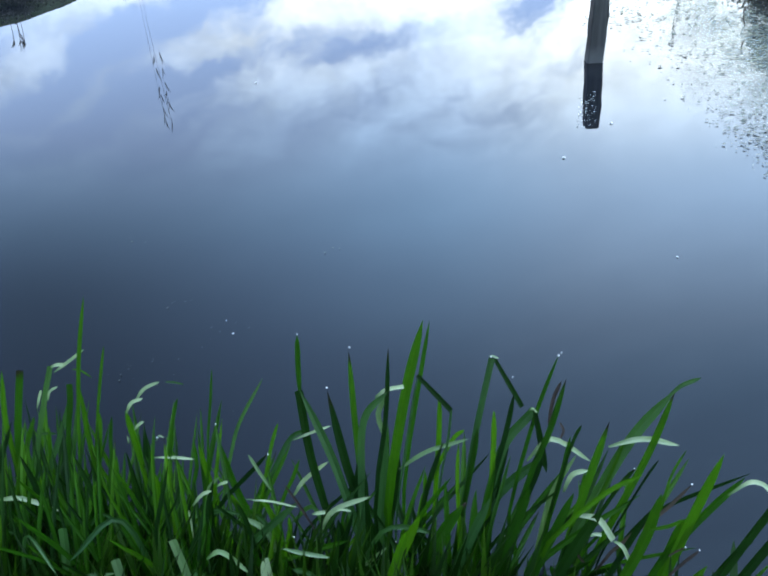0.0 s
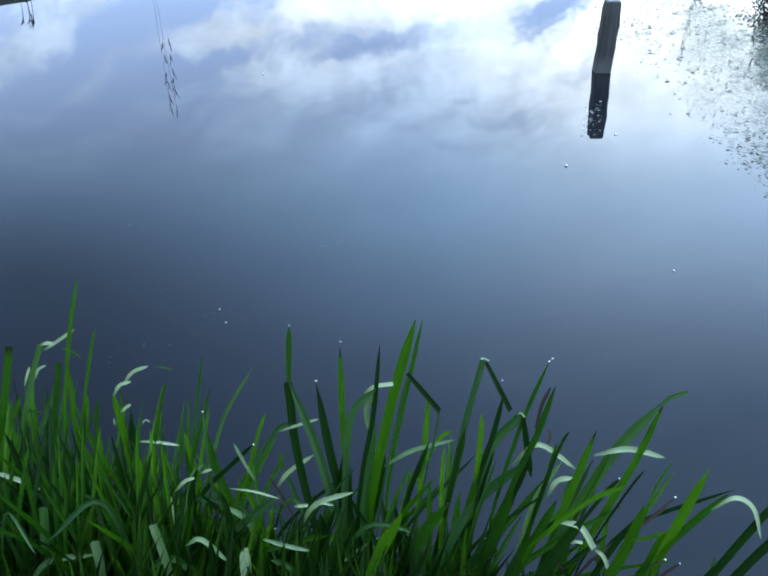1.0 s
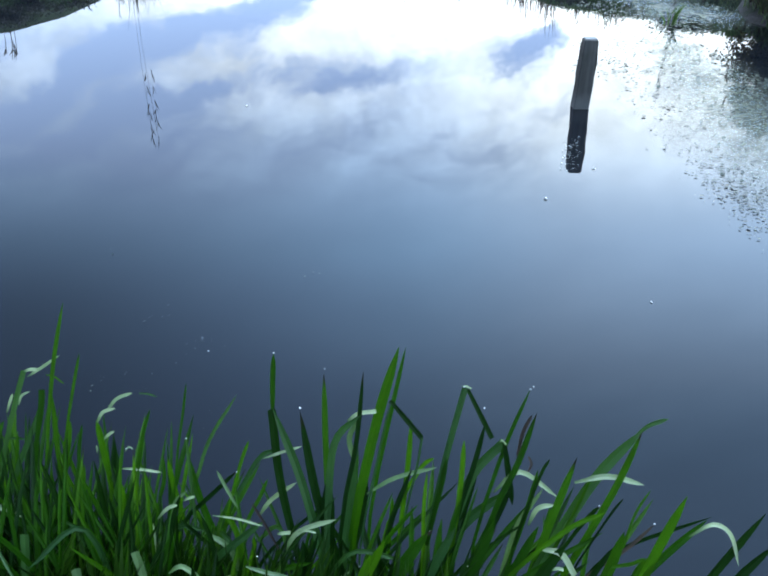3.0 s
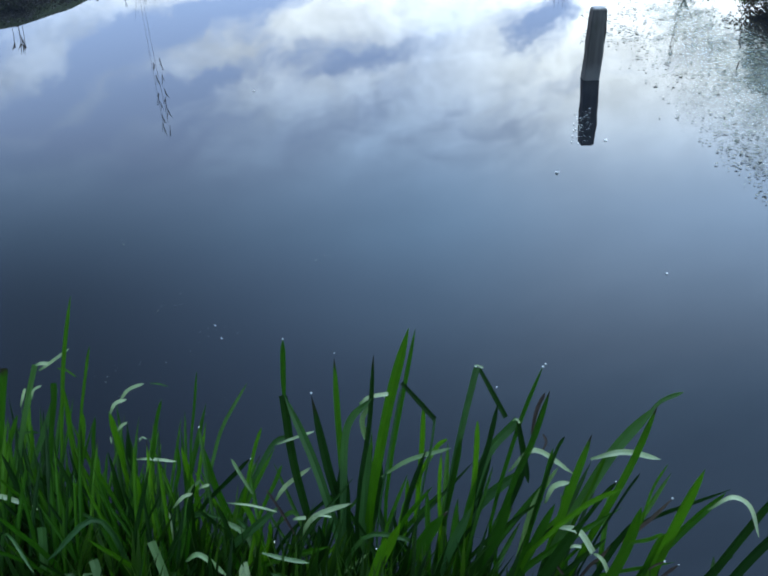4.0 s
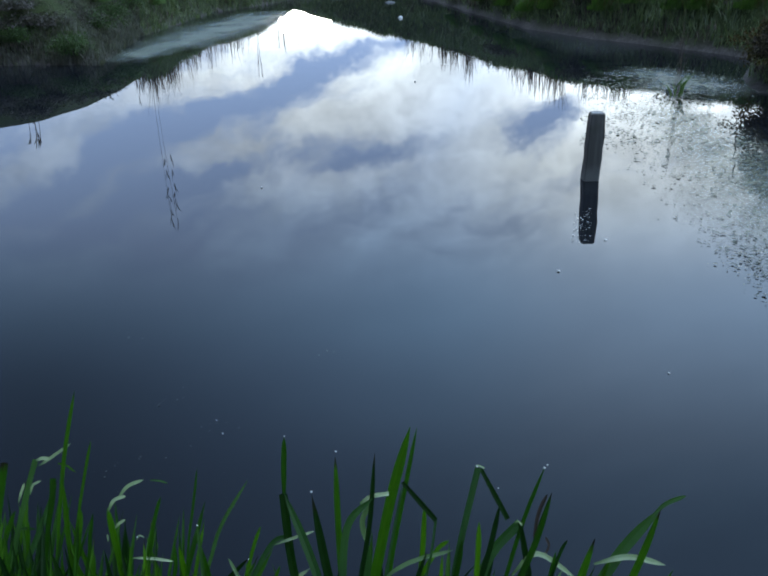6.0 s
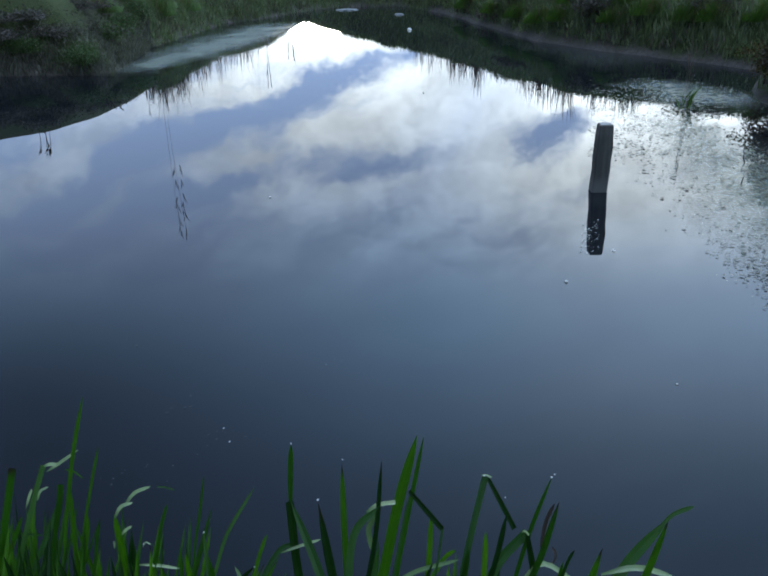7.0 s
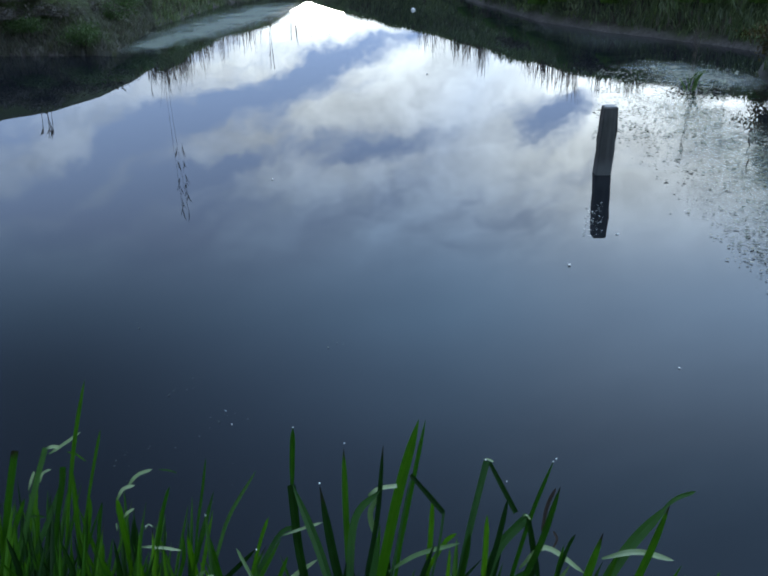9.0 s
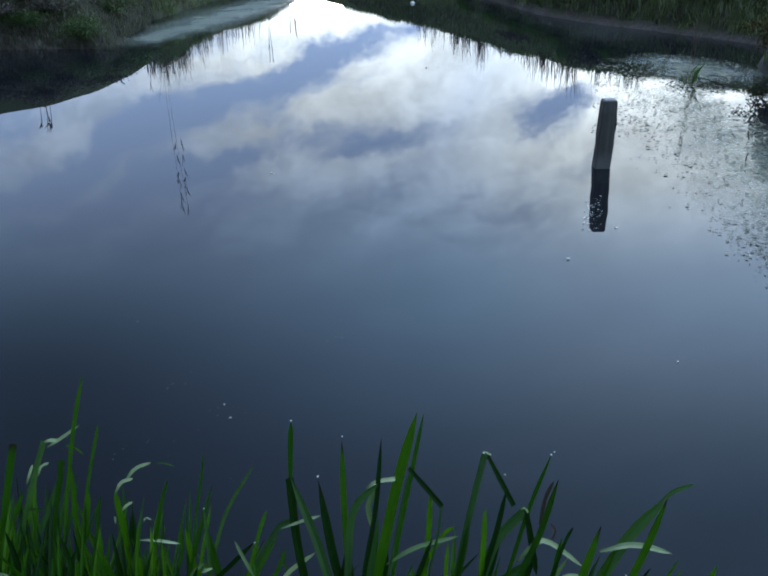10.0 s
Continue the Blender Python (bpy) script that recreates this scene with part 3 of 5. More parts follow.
leaf(clump_a, "fresh", 0.0120, (-0.517, 1.248, 0.080), (-0.522, 1.270, 0.145), (-0.529, 1.288, 0.198))
leaf(clump_a, "cool", 0.0049, (-0.697, 1.426, 0.193), (-0.687, 1.423, 0.186), (-0.675, 1.419, 0.174), rooted=False)
leaf(clump_a, "mid", 0.0086, (-0.625, 1.416, 0.250), (-0.623, 1.440, 0.320), (-0.614, 1.458, 0.373))
leaf(clump_a, "mid", 0.0087, (-0.663, 1.430, 0.241), (-0.648, 1.461, 0.332), (-0.645, 1.474, 0.372))
leaf(clump_a, "mid", 0.0114, (-0.819, 1.412, 0.270), (-0.795, 1.435, 0.338), (-0.774, 1.452, 0.389))
leaf(clump_a, "fresh", 0.0114, (-0.840, 1.446, 0.325), (-0.844, 1.466, 0.383), (-0.836, 1.499, 0.480))
leaf(clump_a, "fresh", 0.0038, (-0.691, 1.510, 0.465), (-0.674, 1.509, 0.461), (-0.652, 1.503, 0.445), rooted=False)
leaf(clump_a, "cool", 0.0037, (-0.487, 1.471, 0.445), (-0.469, 1.471, 0.443), (-0.449, 1.469, 0.437), rooted=False)
leaf(clump_a, "pale", 0.0031, (-0.526, 1.442, 0.311), (-0.519, 1.446, 0.321), (-0.508, 1.444, 0.316), rooted=False)
leaf(clump_a, "mid", 0.0097, (-0.767, 1.429, 0.214), (-0.766, 1.451, 0.280), (-0.761, 1.473, 0.344))
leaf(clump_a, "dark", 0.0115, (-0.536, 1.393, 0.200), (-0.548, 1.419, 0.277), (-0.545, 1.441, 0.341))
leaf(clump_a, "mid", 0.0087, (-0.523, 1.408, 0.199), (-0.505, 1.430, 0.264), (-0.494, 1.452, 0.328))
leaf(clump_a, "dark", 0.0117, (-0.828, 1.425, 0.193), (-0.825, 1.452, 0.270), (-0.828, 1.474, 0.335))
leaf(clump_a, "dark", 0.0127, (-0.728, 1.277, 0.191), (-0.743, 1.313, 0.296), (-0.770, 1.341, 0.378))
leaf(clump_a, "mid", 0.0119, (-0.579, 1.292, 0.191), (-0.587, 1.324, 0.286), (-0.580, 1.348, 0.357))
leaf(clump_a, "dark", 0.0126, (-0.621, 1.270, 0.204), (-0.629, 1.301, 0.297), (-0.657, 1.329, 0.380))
leaf(clump_b, "mid", 0.0057, (-0.411, 1.440, 0.324), (-0.399, 1.464, 0.392), (-0.389, 1.487, 0.461))
leaf(clump_b, "cool", 0.0077, (-0.375, 1.429, 0.248), (-0.345, 1.457, 0.332), (-0.284, 1.490, 0.427))
leaf(clump_b, "cool", 0.0086, (-0.382, 1.401, 0.245), (-0.386, 1.419, 0.299), (-0.390, 1.436, 0.349))
leaf(clump_b, "mid", 0.0155, (-0.328, 1.370, 0.110), (-0.368, 1.405, 0.212), (-0.394, 1.439, 0.313))
leaf(clump_b, "fresh", 0.0127, (-0.412, 1.408, 0.169), (-0.428, 1.429, 0.230), (-0.439, 1.448, 0.288))
leaf(clump_b, "dark", 0.0106, (-0.384, 1.385, 0.189), (-0.330, 1.401, 0.237), (-0.285, 1.415, 0.279), dry_tip=True)
leaf(clump_b, "fresh", 0.0077, (-0.292, 1.416, 0.238), (-0.274, 1.436, 0.297), (-0.259, 1.449, 0.335))
leaf(clump_b, "cool", 0.0107, (-0.283, 1.424, 0.216), (-0.233, 1.450, 0.293), (-0.185, 1.452, 0.301))
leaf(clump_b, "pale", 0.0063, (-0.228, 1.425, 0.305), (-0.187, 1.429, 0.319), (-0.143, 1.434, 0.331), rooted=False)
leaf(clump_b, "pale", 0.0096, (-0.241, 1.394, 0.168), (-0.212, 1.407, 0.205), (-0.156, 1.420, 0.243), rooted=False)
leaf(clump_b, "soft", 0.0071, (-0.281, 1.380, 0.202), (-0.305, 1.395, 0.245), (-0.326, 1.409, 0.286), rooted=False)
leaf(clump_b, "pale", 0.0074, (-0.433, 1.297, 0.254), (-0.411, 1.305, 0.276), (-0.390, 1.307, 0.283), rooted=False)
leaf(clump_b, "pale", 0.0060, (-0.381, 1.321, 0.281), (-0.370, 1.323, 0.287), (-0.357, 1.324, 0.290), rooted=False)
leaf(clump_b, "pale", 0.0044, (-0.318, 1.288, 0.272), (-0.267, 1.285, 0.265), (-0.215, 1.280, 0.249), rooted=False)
leaf(clump_b, "cool", 0.0165, (-0.392, 1.250, 0.112), (-0.290, 1.276, 0.191), (-0.212, 1.297, 0.251))
leaf(clump_b, "soft", 0.0114, (-0.262, 1.255, 0.080), (-0.285, 1.286, 0.173), (-0.337, 1.300, 0.213), rooted=False)
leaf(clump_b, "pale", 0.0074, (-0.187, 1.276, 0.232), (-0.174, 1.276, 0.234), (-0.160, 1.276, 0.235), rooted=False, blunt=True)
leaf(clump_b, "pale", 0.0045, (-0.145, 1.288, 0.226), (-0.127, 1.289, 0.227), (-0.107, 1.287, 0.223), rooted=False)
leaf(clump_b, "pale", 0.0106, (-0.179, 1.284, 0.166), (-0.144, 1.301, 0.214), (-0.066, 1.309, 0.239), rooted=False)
leaf(clump_b, "dead", 0.0054, (-0.183, 1.267, 0.192), (-0.212, 1.286, 0.248), (-0.240, 1.302, 0.294), rooted=False)
leaf(clump_b, "fresh", 0.0119, (-0.255, 1.263, 0.130), (-0.272, 1.292, 0.215), (-0.297, 1.309, 0.265))
leaf(clump_b, "mid", 0.0127, (-0.275, 1.236, 0.137), (-0.205, 1.243, 0.158), (-0.116, 1.250, 0.178), rooted=False)
leaf(clump_b, "soft", 0.0098, (-0.387, 1.170, 0.236), (-0.357, 1.174, 0.248), (-0.305, 1.158, 0.201), rooted=False)
leaf(clump_b, "pale", 0.0085, (-0.267, 1.161, 0.169), (-0.270, 1.169, 0.194), (-0.274, 1.178, 0.220), rooted=False, blunt=True)
leaf(clump_b, "mid", 0.0086, (-0.252, 1.381, 0.197), (-0.234, 1.392, 0.228), (-0.217, 1.405, 0.267))
leaf(clump_b, "fresh", 0.0082, (-0.243, 1.269, 0.173), (-0.237, 1.277, 0.196), (-0.236, 1.285, 0.220))
leaf(clump_b, "dark", 0.0110, (-0.407, 1.287, 0.167), (-0.406, 1.309, 0.231), (-0.388, 1.329, 0.292))
leaf(clump_b, "dark", 0.0109, (-0.312, 1.256, 0.164), (-0.322, 1.274, 0.217), (-0.342, 1.292, 0.269))
leaf(clump_b, "mid", 0.0087, (-0.455, 1.411, 0.213), (-0.445, 1.424, 0.250), (-0.446, 1.443, 0.304))
leaf(clump_b, "pale", 0.0038, (-0.445, 1.288, 0.155), (-0.445, 1.301, 0.192), (-0.448, 1.313, 0.229), rooted=False)
leaf(clump_c, "dark", 0.0182, (-0.162, 1.362, 0.120), (-0.193, 1.413, 0.269), (-0.207, 1.460, 0.409), blunt=True)
leaf(clump_c, "mid", 0.0123, (-0.207, 1.472, 0.395), (-0.206, 1.492, 0.454), (-0.203, 1.513, 0.517), rooted=False)
leaf(clump_c, "cool", 0.0181, (-0.095, 1.336, 0.081), (-0.144, 1.398, 0.264), (-0.204, 1.451, 0.420))
leaf(clump_c, "dark", 0.0192, (-0.077, 1.362, 0.113), (-0.113, 1.400, 0.225), (-0.147, 1.461, 0.404), dry_tip=True)
leaf(clump_c, "mid", 0.0134, (-0.088, 1.411, 0.213), (-0.093, 1.453, 0.337), (-0.096, 1.500, 0.475), dry_tip=True)
leaf(clump_c, "cool", 0.0161, (-0.088, 1.375, 0.190), (-0.073, 1.427, 0.343), (-0.017, 1.447, 0.404))
leaf(clump_c, "pale", 0.0093, (-0.045, 1.455, 0.383), (-0.021, 1.460, 0.398), (0.017, 1.462, 0.403), rooted=False, blunt=True)
leaf(clump_c, "soft", 0.0118, (-0.018, 1.470, 0.377), (-0.041, 1.456, 0.337), (-0.029, 1.437, 0.281), rooted=False)
leaf(clump_c, "dark", 0.0104, (-0.049, 1.391, 0.228), (-0.025, 1.432, 0.349), (-0.011, 1.481, 0.494), dry_tip=True)
leaf(clump_c, "fresh", 0.0218, (-0.019, 1.402, 0.216), (0.021, 1.461, 0.389), (0.065, 1.511, 0.537))
leaf(clump_c, "mid", 0.0095, (0.024, 1.436, 0.273), (0.054, 1.483, 0.410), (0.080, 1.523, 0.527))
leaf(clump_c, "dark", 0.0310, (-0.086, 1.336, 0.050), (-0.088, 1.372, 0.156), (-0.087, 1.408, 0.264))
leaf(clump_c, "cool", 0.0194, (-0.055, 1.355, 0.065), (-0.040, 1.397, 0.186), (-0.029, 1.435, 0.299))
leaf(clump_c, "dark", 0.0112, (0.046, 1.452, 0.438), (0.076, 1.439, 0.401), (0.115, 1.425, 0.359), rooted=False, blunt=True, straight=True)
leaf(clump_c, "cool", 0.0057, (-0.005, 1.382, 0.183), (0.021, 1.424, 0.305), (0.047, 1.466, 0.428))
leaf(clump_c, "fresh", 0.0115, (0.077, 1.397, 0.184), (0.088, 1.432, 0.286), (0.094, 1.463, 0.378))
leaf(clump_c, "cool", 0.0057, (0.091, 1.386, 0.235), (0.106, 1.408, 0.298), (0.115, 1.428, 0.358), blunt=True)
leaf(clump_c, "soft", 0.0095, (-0.003, 1.400, 0.226), (0.060, 1.412, 0.261), (0.152, 1.419, 0.284), rooted=False)
leaf(clump_c, "fresh", 0.0096, (0.093, 1.418, 0.237), (0.122, 1.433, 0.279), (0.145, 1.438, 0.294))
leaf(clump_c, "fresh", 0.0086, (0.122, 1.347, 0.111), (0.122, 1.379, 0.204), (0.128, 1.406, 0.284))
leaf(clump_c, "cool", 0.0153, (0.140, 1.381, 0.165), (0.171, 1.430, 0.309), (0.208, 1.478, 0.452), blunt=True)
leaf(clump_c, "dark", 0.0114, (0.215, 1.482, 0.445), (0.238, 1.466, 0.396), (0.271, 1.447, 0.340), rooted=False, blunt=True, straight=True)
leaf(clump_c, "pale", 0.0038, (0.200, 1.468, 0.464), (0.209, 1.468, 0.464), (0.220, 1.466, 0.459), rooted=False, blunt=True)
leaf(clump_c, "fresh", 0.0097, (0.047, 1.369, 0.110), (0.052, 1.388, 0.166), (0.054, 1.404, 0.213))
leaf(clump_c, "fresh", 0.0199, (-0.038, 1.214, 0.086), (0.000, 1.240, 0.163), (0.033, 1.261, 0.226))
leaf(clump_c, "mid", 0.0237, (0.015, 1.225, 0.077), (0.075, 1.257, 0.171), (0.123, 1.277, 0.230))
leaf(clump_c, "dead", 0.0073, (0.094, 1.281, 0.199), (0.112, 1.285, 0.209), (0.134, 1.290, 0.225), rooted=False)
leaf(clump_c, "fresh", 0.0123, (0.197, 1.377, 0.221), (0.203, 1.401, 0.290), (0.206, 1.423, 0.355))
leaf(clump_c, "mid", 0.0115, (0.145, 1.382, 0.178), (0.162, 1.407, 0.253), (0.172, 1.425, 0.306))
leaf(clump_c, "dark", 0.0098, (-0.025, 1.375, 0.102), (-0.007, 1.405, 0.190), (-0.001, 1.424, 0.244))
leaf(clump_c, "dark", 0.0115, (0.026, 1.337, 0.077), (0.055, 1.374, 0.186), (0.096, 1.410, 0.291))
leaf(clump_c, "mid", 0.0078, (-0.134, 1.371, 0.116), (-0.113, 1.393, 0.181), (-0.077, 1.412, 0.239))
leaf(clump_c, "dark", 0.0205, (-0.147, 1.247, 0.057), (-0.132, 1.272, 0.131), (-0.137, 1.294, 0.195))
leaf(clump_d, "dark", 0.0113, (0.203, 1.379, 0.219), (0.231, 1.409, 0.308), (0.251, 1.437, 0.390))
leaf(clump_d, "cool", 0.0220, (0.191, 1.375, 0.167), (0.230, 1.411, 0.272), (0.296, 1.434, 0.342), blunt=True)
leaf(clump_d, "pale", 0.0038, (0.277, 1.403, 0.365), (0.285, 1.404, 0.369), (0.293, 1.401, 0.360), rooted=False, blunt=True)
leaf(clump_d, "dark", 0.0132, (0.291, 1.412, 0.357), (0.304, 1.394, 0.302), (0.313, 1.366, 0.222), rooted=False, straight=True)
leaf(clump_d, "mid", 0.0094, (0.255, 1.381, 0.213), (0.300, 1.427, 0.349), (0.347, 1.465, 0.460))
leaf(clump_d, "mid", 0.0130, (0.286, 1.362, 0.256), (0.318, 1.384, 0.322), (0.355, 1.420, 0.429), dry_tip=True)
leaf(clump_d, "dead", 0.0084, (0.319, 1.400, 0.329), (0.330, 1.417, 0.380), (0.348, 1.430, 0.417), rooted=False)
leaf(clump_d, "dead", 0.0057, (0.342, 1.397, 0.280), (0.353, 1.404, 0.303), (0.345, 1.411, 0.322), rooted=False)
leaf(clump_d, "dark", 0.0074, (0.353, 1.358, 0.268), (0.371, 1.373, 0.314), (0.385, 1.381, 0.337), dry_tip=True)
leaf(clump_d, "pale", 0.0109, (0.271, 1.376, 0.250), (0.327, 1.391, 0.294), (0.412, 1.372, 0.238), rooted=False)
leaf(clump_d, "cool", 0.0225, (0.133, 1.342, 0.025), (0.212, 1.384, 0.149), (0.322, 1.412, 0.232))
leaf(clump_d, "dark", 0.0162, (0.229, 1.322, 0.084), (0.275, 1.356, 0.185), (0.309, 1.381, 0.258))
leaf(clump_d, "soft", 0.0118, (0.300, 1.326, 0.089), (0.326, 1.355, 0.175), (0.380, 1.382, 0.255))
leaf(clump_d, "pale", 0.0107, (0.342, 1.327, 0.201), (0.361, 1.339, 0.237), (0.396, 1.342, 0.245), rooted=False)
leaf(clump_d, "mid", 0.0178, (0.355, 1.300, 0.096), (0.394, 1.338, 0.207), (0.443, 1.383, 0.339), dry_tip=True)
leaf(clump_d, "cool", 0.0241, (0.380, 1.303, 0.136), (0.481, 1.359, 0.300), (0.576, 1.394, 0.402))
leaf(clump_d, "cool", 0.0096, (0.533, 1.327, 0.435), (0.561, 1.335, 0.459), (0.602, 1.340, 0.473), rooted=False)
leaf(clump_d, "fresh", 0.0146, (0.426, 1.276, 0.131), (0.513, 1.330, 0.288), (0.568, 1.373, 0.416), dry_tip=True)
leaf(clump_d, "pale", 0.0121, (0.435, 1.349, 0.300), (0.507, 1.354, 0.312), (0.584, 1.347, 0.294), rooted=False)
leaf(clump_d, "fresh", 0.0093, (0.391, 1.298, 0.140), (0.444, 1.334, 0.248), (0.470, 1.355, 0.309))
leaf(clump_d, "fresh", 0.0105, (0.345, 1.225, 0.237), (0.414, 1.242, 0.284), (0.476, 1.250, 0.310))
leaf(clump_d, "dark", 0.0094, (0.454, 1.332, 0.187), (0.475, 1.341, 0.212), (0.498, 1.348, 0.235), dry_tip=True)
leaf(clump_d, "dark", 0.0055, (0.494, 1.297, 0.235), (0.512, 1.306, 0.262), (0.532, 1.315, 0.288), dry_tip=True)
leaf(clump_d, "mid", 0.0064, (0.536, 1.277, 0.192), (0.557, 1.300, 0.258), (0.587, 1.317, 0.309))
leaf(clump_d, "dead", 0.0100, (0.477, 1.246, 0.159), (0.537, 1.260, 0.200), (0.593, 1.278, 0.251))
leaf(clump_d, "fresh", 0.0208, (0.423, 1.149, 0.122), (0.471, 1.179, 0.210), (0.502, 1.209, 0.298))
leaf(clump_d, "pale", 0.0132, (0.349, 1.236, 0.225), (0.392, 1.233, 0.214), (0.422, 1.217, 0.169), rooted=False, blunt=True)
leaf(clump_d, "pale", 0.0086, (0.411, 1.184, 0.203), (0.429, 1.179, 0.189), (0.443, 1.168, 0.158), rooted=False, blunt=True)
leaf(clump_d, "dark", 0.0232, (0.296, 1.185, 0.084), (0.349, 1.214, 0.168), (0.401, 1.238, 0.238))
leaf(clump_d, "mid", 0.0183, (0.171, 1.226, 0.061), (0.228, 1.263, 0.169), (0.263, 1.292, 0.255))
leaf(clump_d, "mid", 0.0196, (0.246, 1.187, 0.086), (0.300, 1.223, 0.191), (0.343, 1.251, 0.274))
leaf(clump_d, "cool", 0.0202, (0.089, 1.226, 0.061), (0.136, 1.257, 0.154), (0.181, 1.286, 0.239))
leaf(clump_d, "dark", 0.0117, (0.192, 1.359, 0.070), (0.212, 1.393, 0.169), (0.242, 1.426, 0.265))
leaf(clump_d, "mid", 0.0113, (0.313, 1.321, 0.130), (0.346, 1.357, 0.235), (0.363, 1.382, 0.307))
leaf(clump_d, "dead", 0.0063, (0.365, 1.204, 0.121), (0.355, 1.208, 0.132), (0.348, 1.213, 0.145), rooted=False)
leaf(clump_d, "pale", 0.0065, (0.367, 1.198, 0.205), (0.377, 1.199, 0.209), (0.390, 1.198, 0.207), rooted=False, blunt=True)
leaf(clump_e, "fresh", 0.0270, (0.544, 1.210, 0.092), (0.595, 1.248, 0.203), (0.651, 1.287, 0.318))
leaf(clump_e, "mid", 0.0163, (0.536, 1.223, 0.107), (0.618, 1.251, 0.191), (0.699, 1.276, 0.263))
leaf(clump_e, "pale", 0.0092, (0.634, 1.209, 0.283), (0.680, 1.217, 0.307), (0.718, 1.210, 0.285), (0.738, 1.189, 0.223), rooted=False)
leaf(clump_e, "dead", 0.0077, (0.507, 1.128, 0.160), (0.537, 1.137, 0.186), (0.566, 1.144, 0.207), rooted=False)
leaf(clump_e, "dead", 0.0052, (0.514, 1.158, 0.181), (0.530, 1.161, 0.190), (0.546, 1.163, 0.196), rooted=False)
leaf(clump_e, "dark", 0.0218, (0.609, 1.148, 0.093), (0.694, 1.187, 0.209), (0.786, 1.227, 0.326))
leaf(clump_e, "dark", 0.0193, (0.655, 1.152, 0.084), (0.728, 1.182, 0.171), (0.812, 1.211, 0.256))
leaf(clump_e, "mid", 0.0187, (0.526, 1.231, 0.017), (0.570, 1.265, 0.117), (0.594, 1.278, 0.154))
leaf(clump_e, "fresh", 0.0085, (0.472, 1.165, 0.249), (0.510, 1.167, 0.254), (0.537, 1.171, 0.265), rooted=False)
leaf(clump_e, "dark", 0.0123, (0.402, 1.170, 0.114), (0.451, 1.197, 0.192), (0.490, 1.216, 0.250))
leaf(clump_e, "dark", 0.0079, (0.636, 1.171, 0.136), (0.665, 1.180, 0.164), (0.694, 1.185, 0.178))
leaf(clump_a, "soft", 0.0113, (-0.708, 1.143, 0.139), (-0.660, 1.164, 0.199), (-0.567, 1.169, 0.214), rooted=False)
leaf(clump_a, "cool", 0.0156, (-0.482, 1.165, 0.165), (-0.416, 1.175, 0.194), (-0.342, 1.150, 0.122), rooted=False)
leaf(clump_b, "pale", 0.0126, (-0.271, 1.126, 0.144), (-0.276, 1.145, 0.199), (-0.277, 1.158, 0.236), rooted=False)
leaf(clump_b, "soft", 0.0084, (-0.238, 1.175, 0.247), (-0.200, 1.171, 0.235), (-0.148, 1.167, 0.223), rooted=False)
leaf(clump_a, "cool", 0.0122, (-0.675, 1.151, 0.104), (-0.660, 1.165, 0.144), (-0.659, 1.176, 0.177))
leaf(clump_a, "fresh", 0.0120, (-0.506, 1.135, 0.139), (-0.513, 1.149, 0.179), (-0.534, 1.165, 0.228))
leaf(clump_b, "cool", 0.0129, (-0.130, 1.137, 0.125), (-0.187, 1.158, 0.185), (-0.225, 1.164, 0.202), rooted=False)
leaf(clump_b, "soft", 0.0067, (-0.408, 1.320, 0.247), (-0.400, 1.329, 0.273), (-0.376, 1.336, 0.294), rooted=False)
leaf(clump_c, "soft", 0.0075, (-0.117, 1.235, 0.104), (-0.076, 1.241, 0.122), (-0.036, 1.252, 0.152), rooted=False)
leaf(clump_c, "fresh", 0.0172, (-0.053, 1.134, 0.115), (-0.020, 1.165, 0.206), (0.003, 1.185, 0.265))
leaf(clump_b, "dark", 0.0136, (-0.356, 1.126, 0.150), (-0.335, 1.147, 0.210), (-0.338, 1.163, 0.259))
leaf(clump_a, "mid", 0.0128, (-0.609, 1.137, 0.121), (-0.623, 1.161, 0.191), (-0.658, 1.174, 0.230))
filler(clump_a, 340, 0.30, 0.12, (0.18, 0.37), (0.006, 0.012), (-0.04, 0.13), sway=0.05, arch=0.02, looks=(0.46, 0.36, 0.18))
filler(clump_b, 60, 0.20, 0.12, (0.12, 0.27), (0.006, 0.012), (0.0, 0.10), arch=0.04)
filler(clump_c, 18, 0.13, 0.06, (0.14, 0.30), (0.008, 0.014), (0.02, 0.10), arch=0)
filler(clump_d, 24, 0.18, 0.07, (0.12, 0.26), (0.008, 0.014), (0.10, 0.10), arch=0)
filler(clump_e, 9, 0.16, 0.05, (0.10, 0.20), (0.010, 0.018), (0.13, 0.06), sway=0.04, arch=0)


# wet white ends on some of the leaves
def bead(clump, place, r, seed):
    bm = bmesh.new()
    bmesh.ops.create_icosphere(bm, subdivisions=2, radius=r)
    rng = random.Random(seed)
    for v in bm.verts:
        v.co.x *= 1.0 + 0.3 * rng.random()
        v.co += Vector(place) - clump.location
    me = bpy.data.meshes.new("dew_drop")
    bm.to_mesh(me)
    bm.free()
    me.materials.append(white_fluff)
    part("dew_drop", me, clump, "tiny glinting white drop")


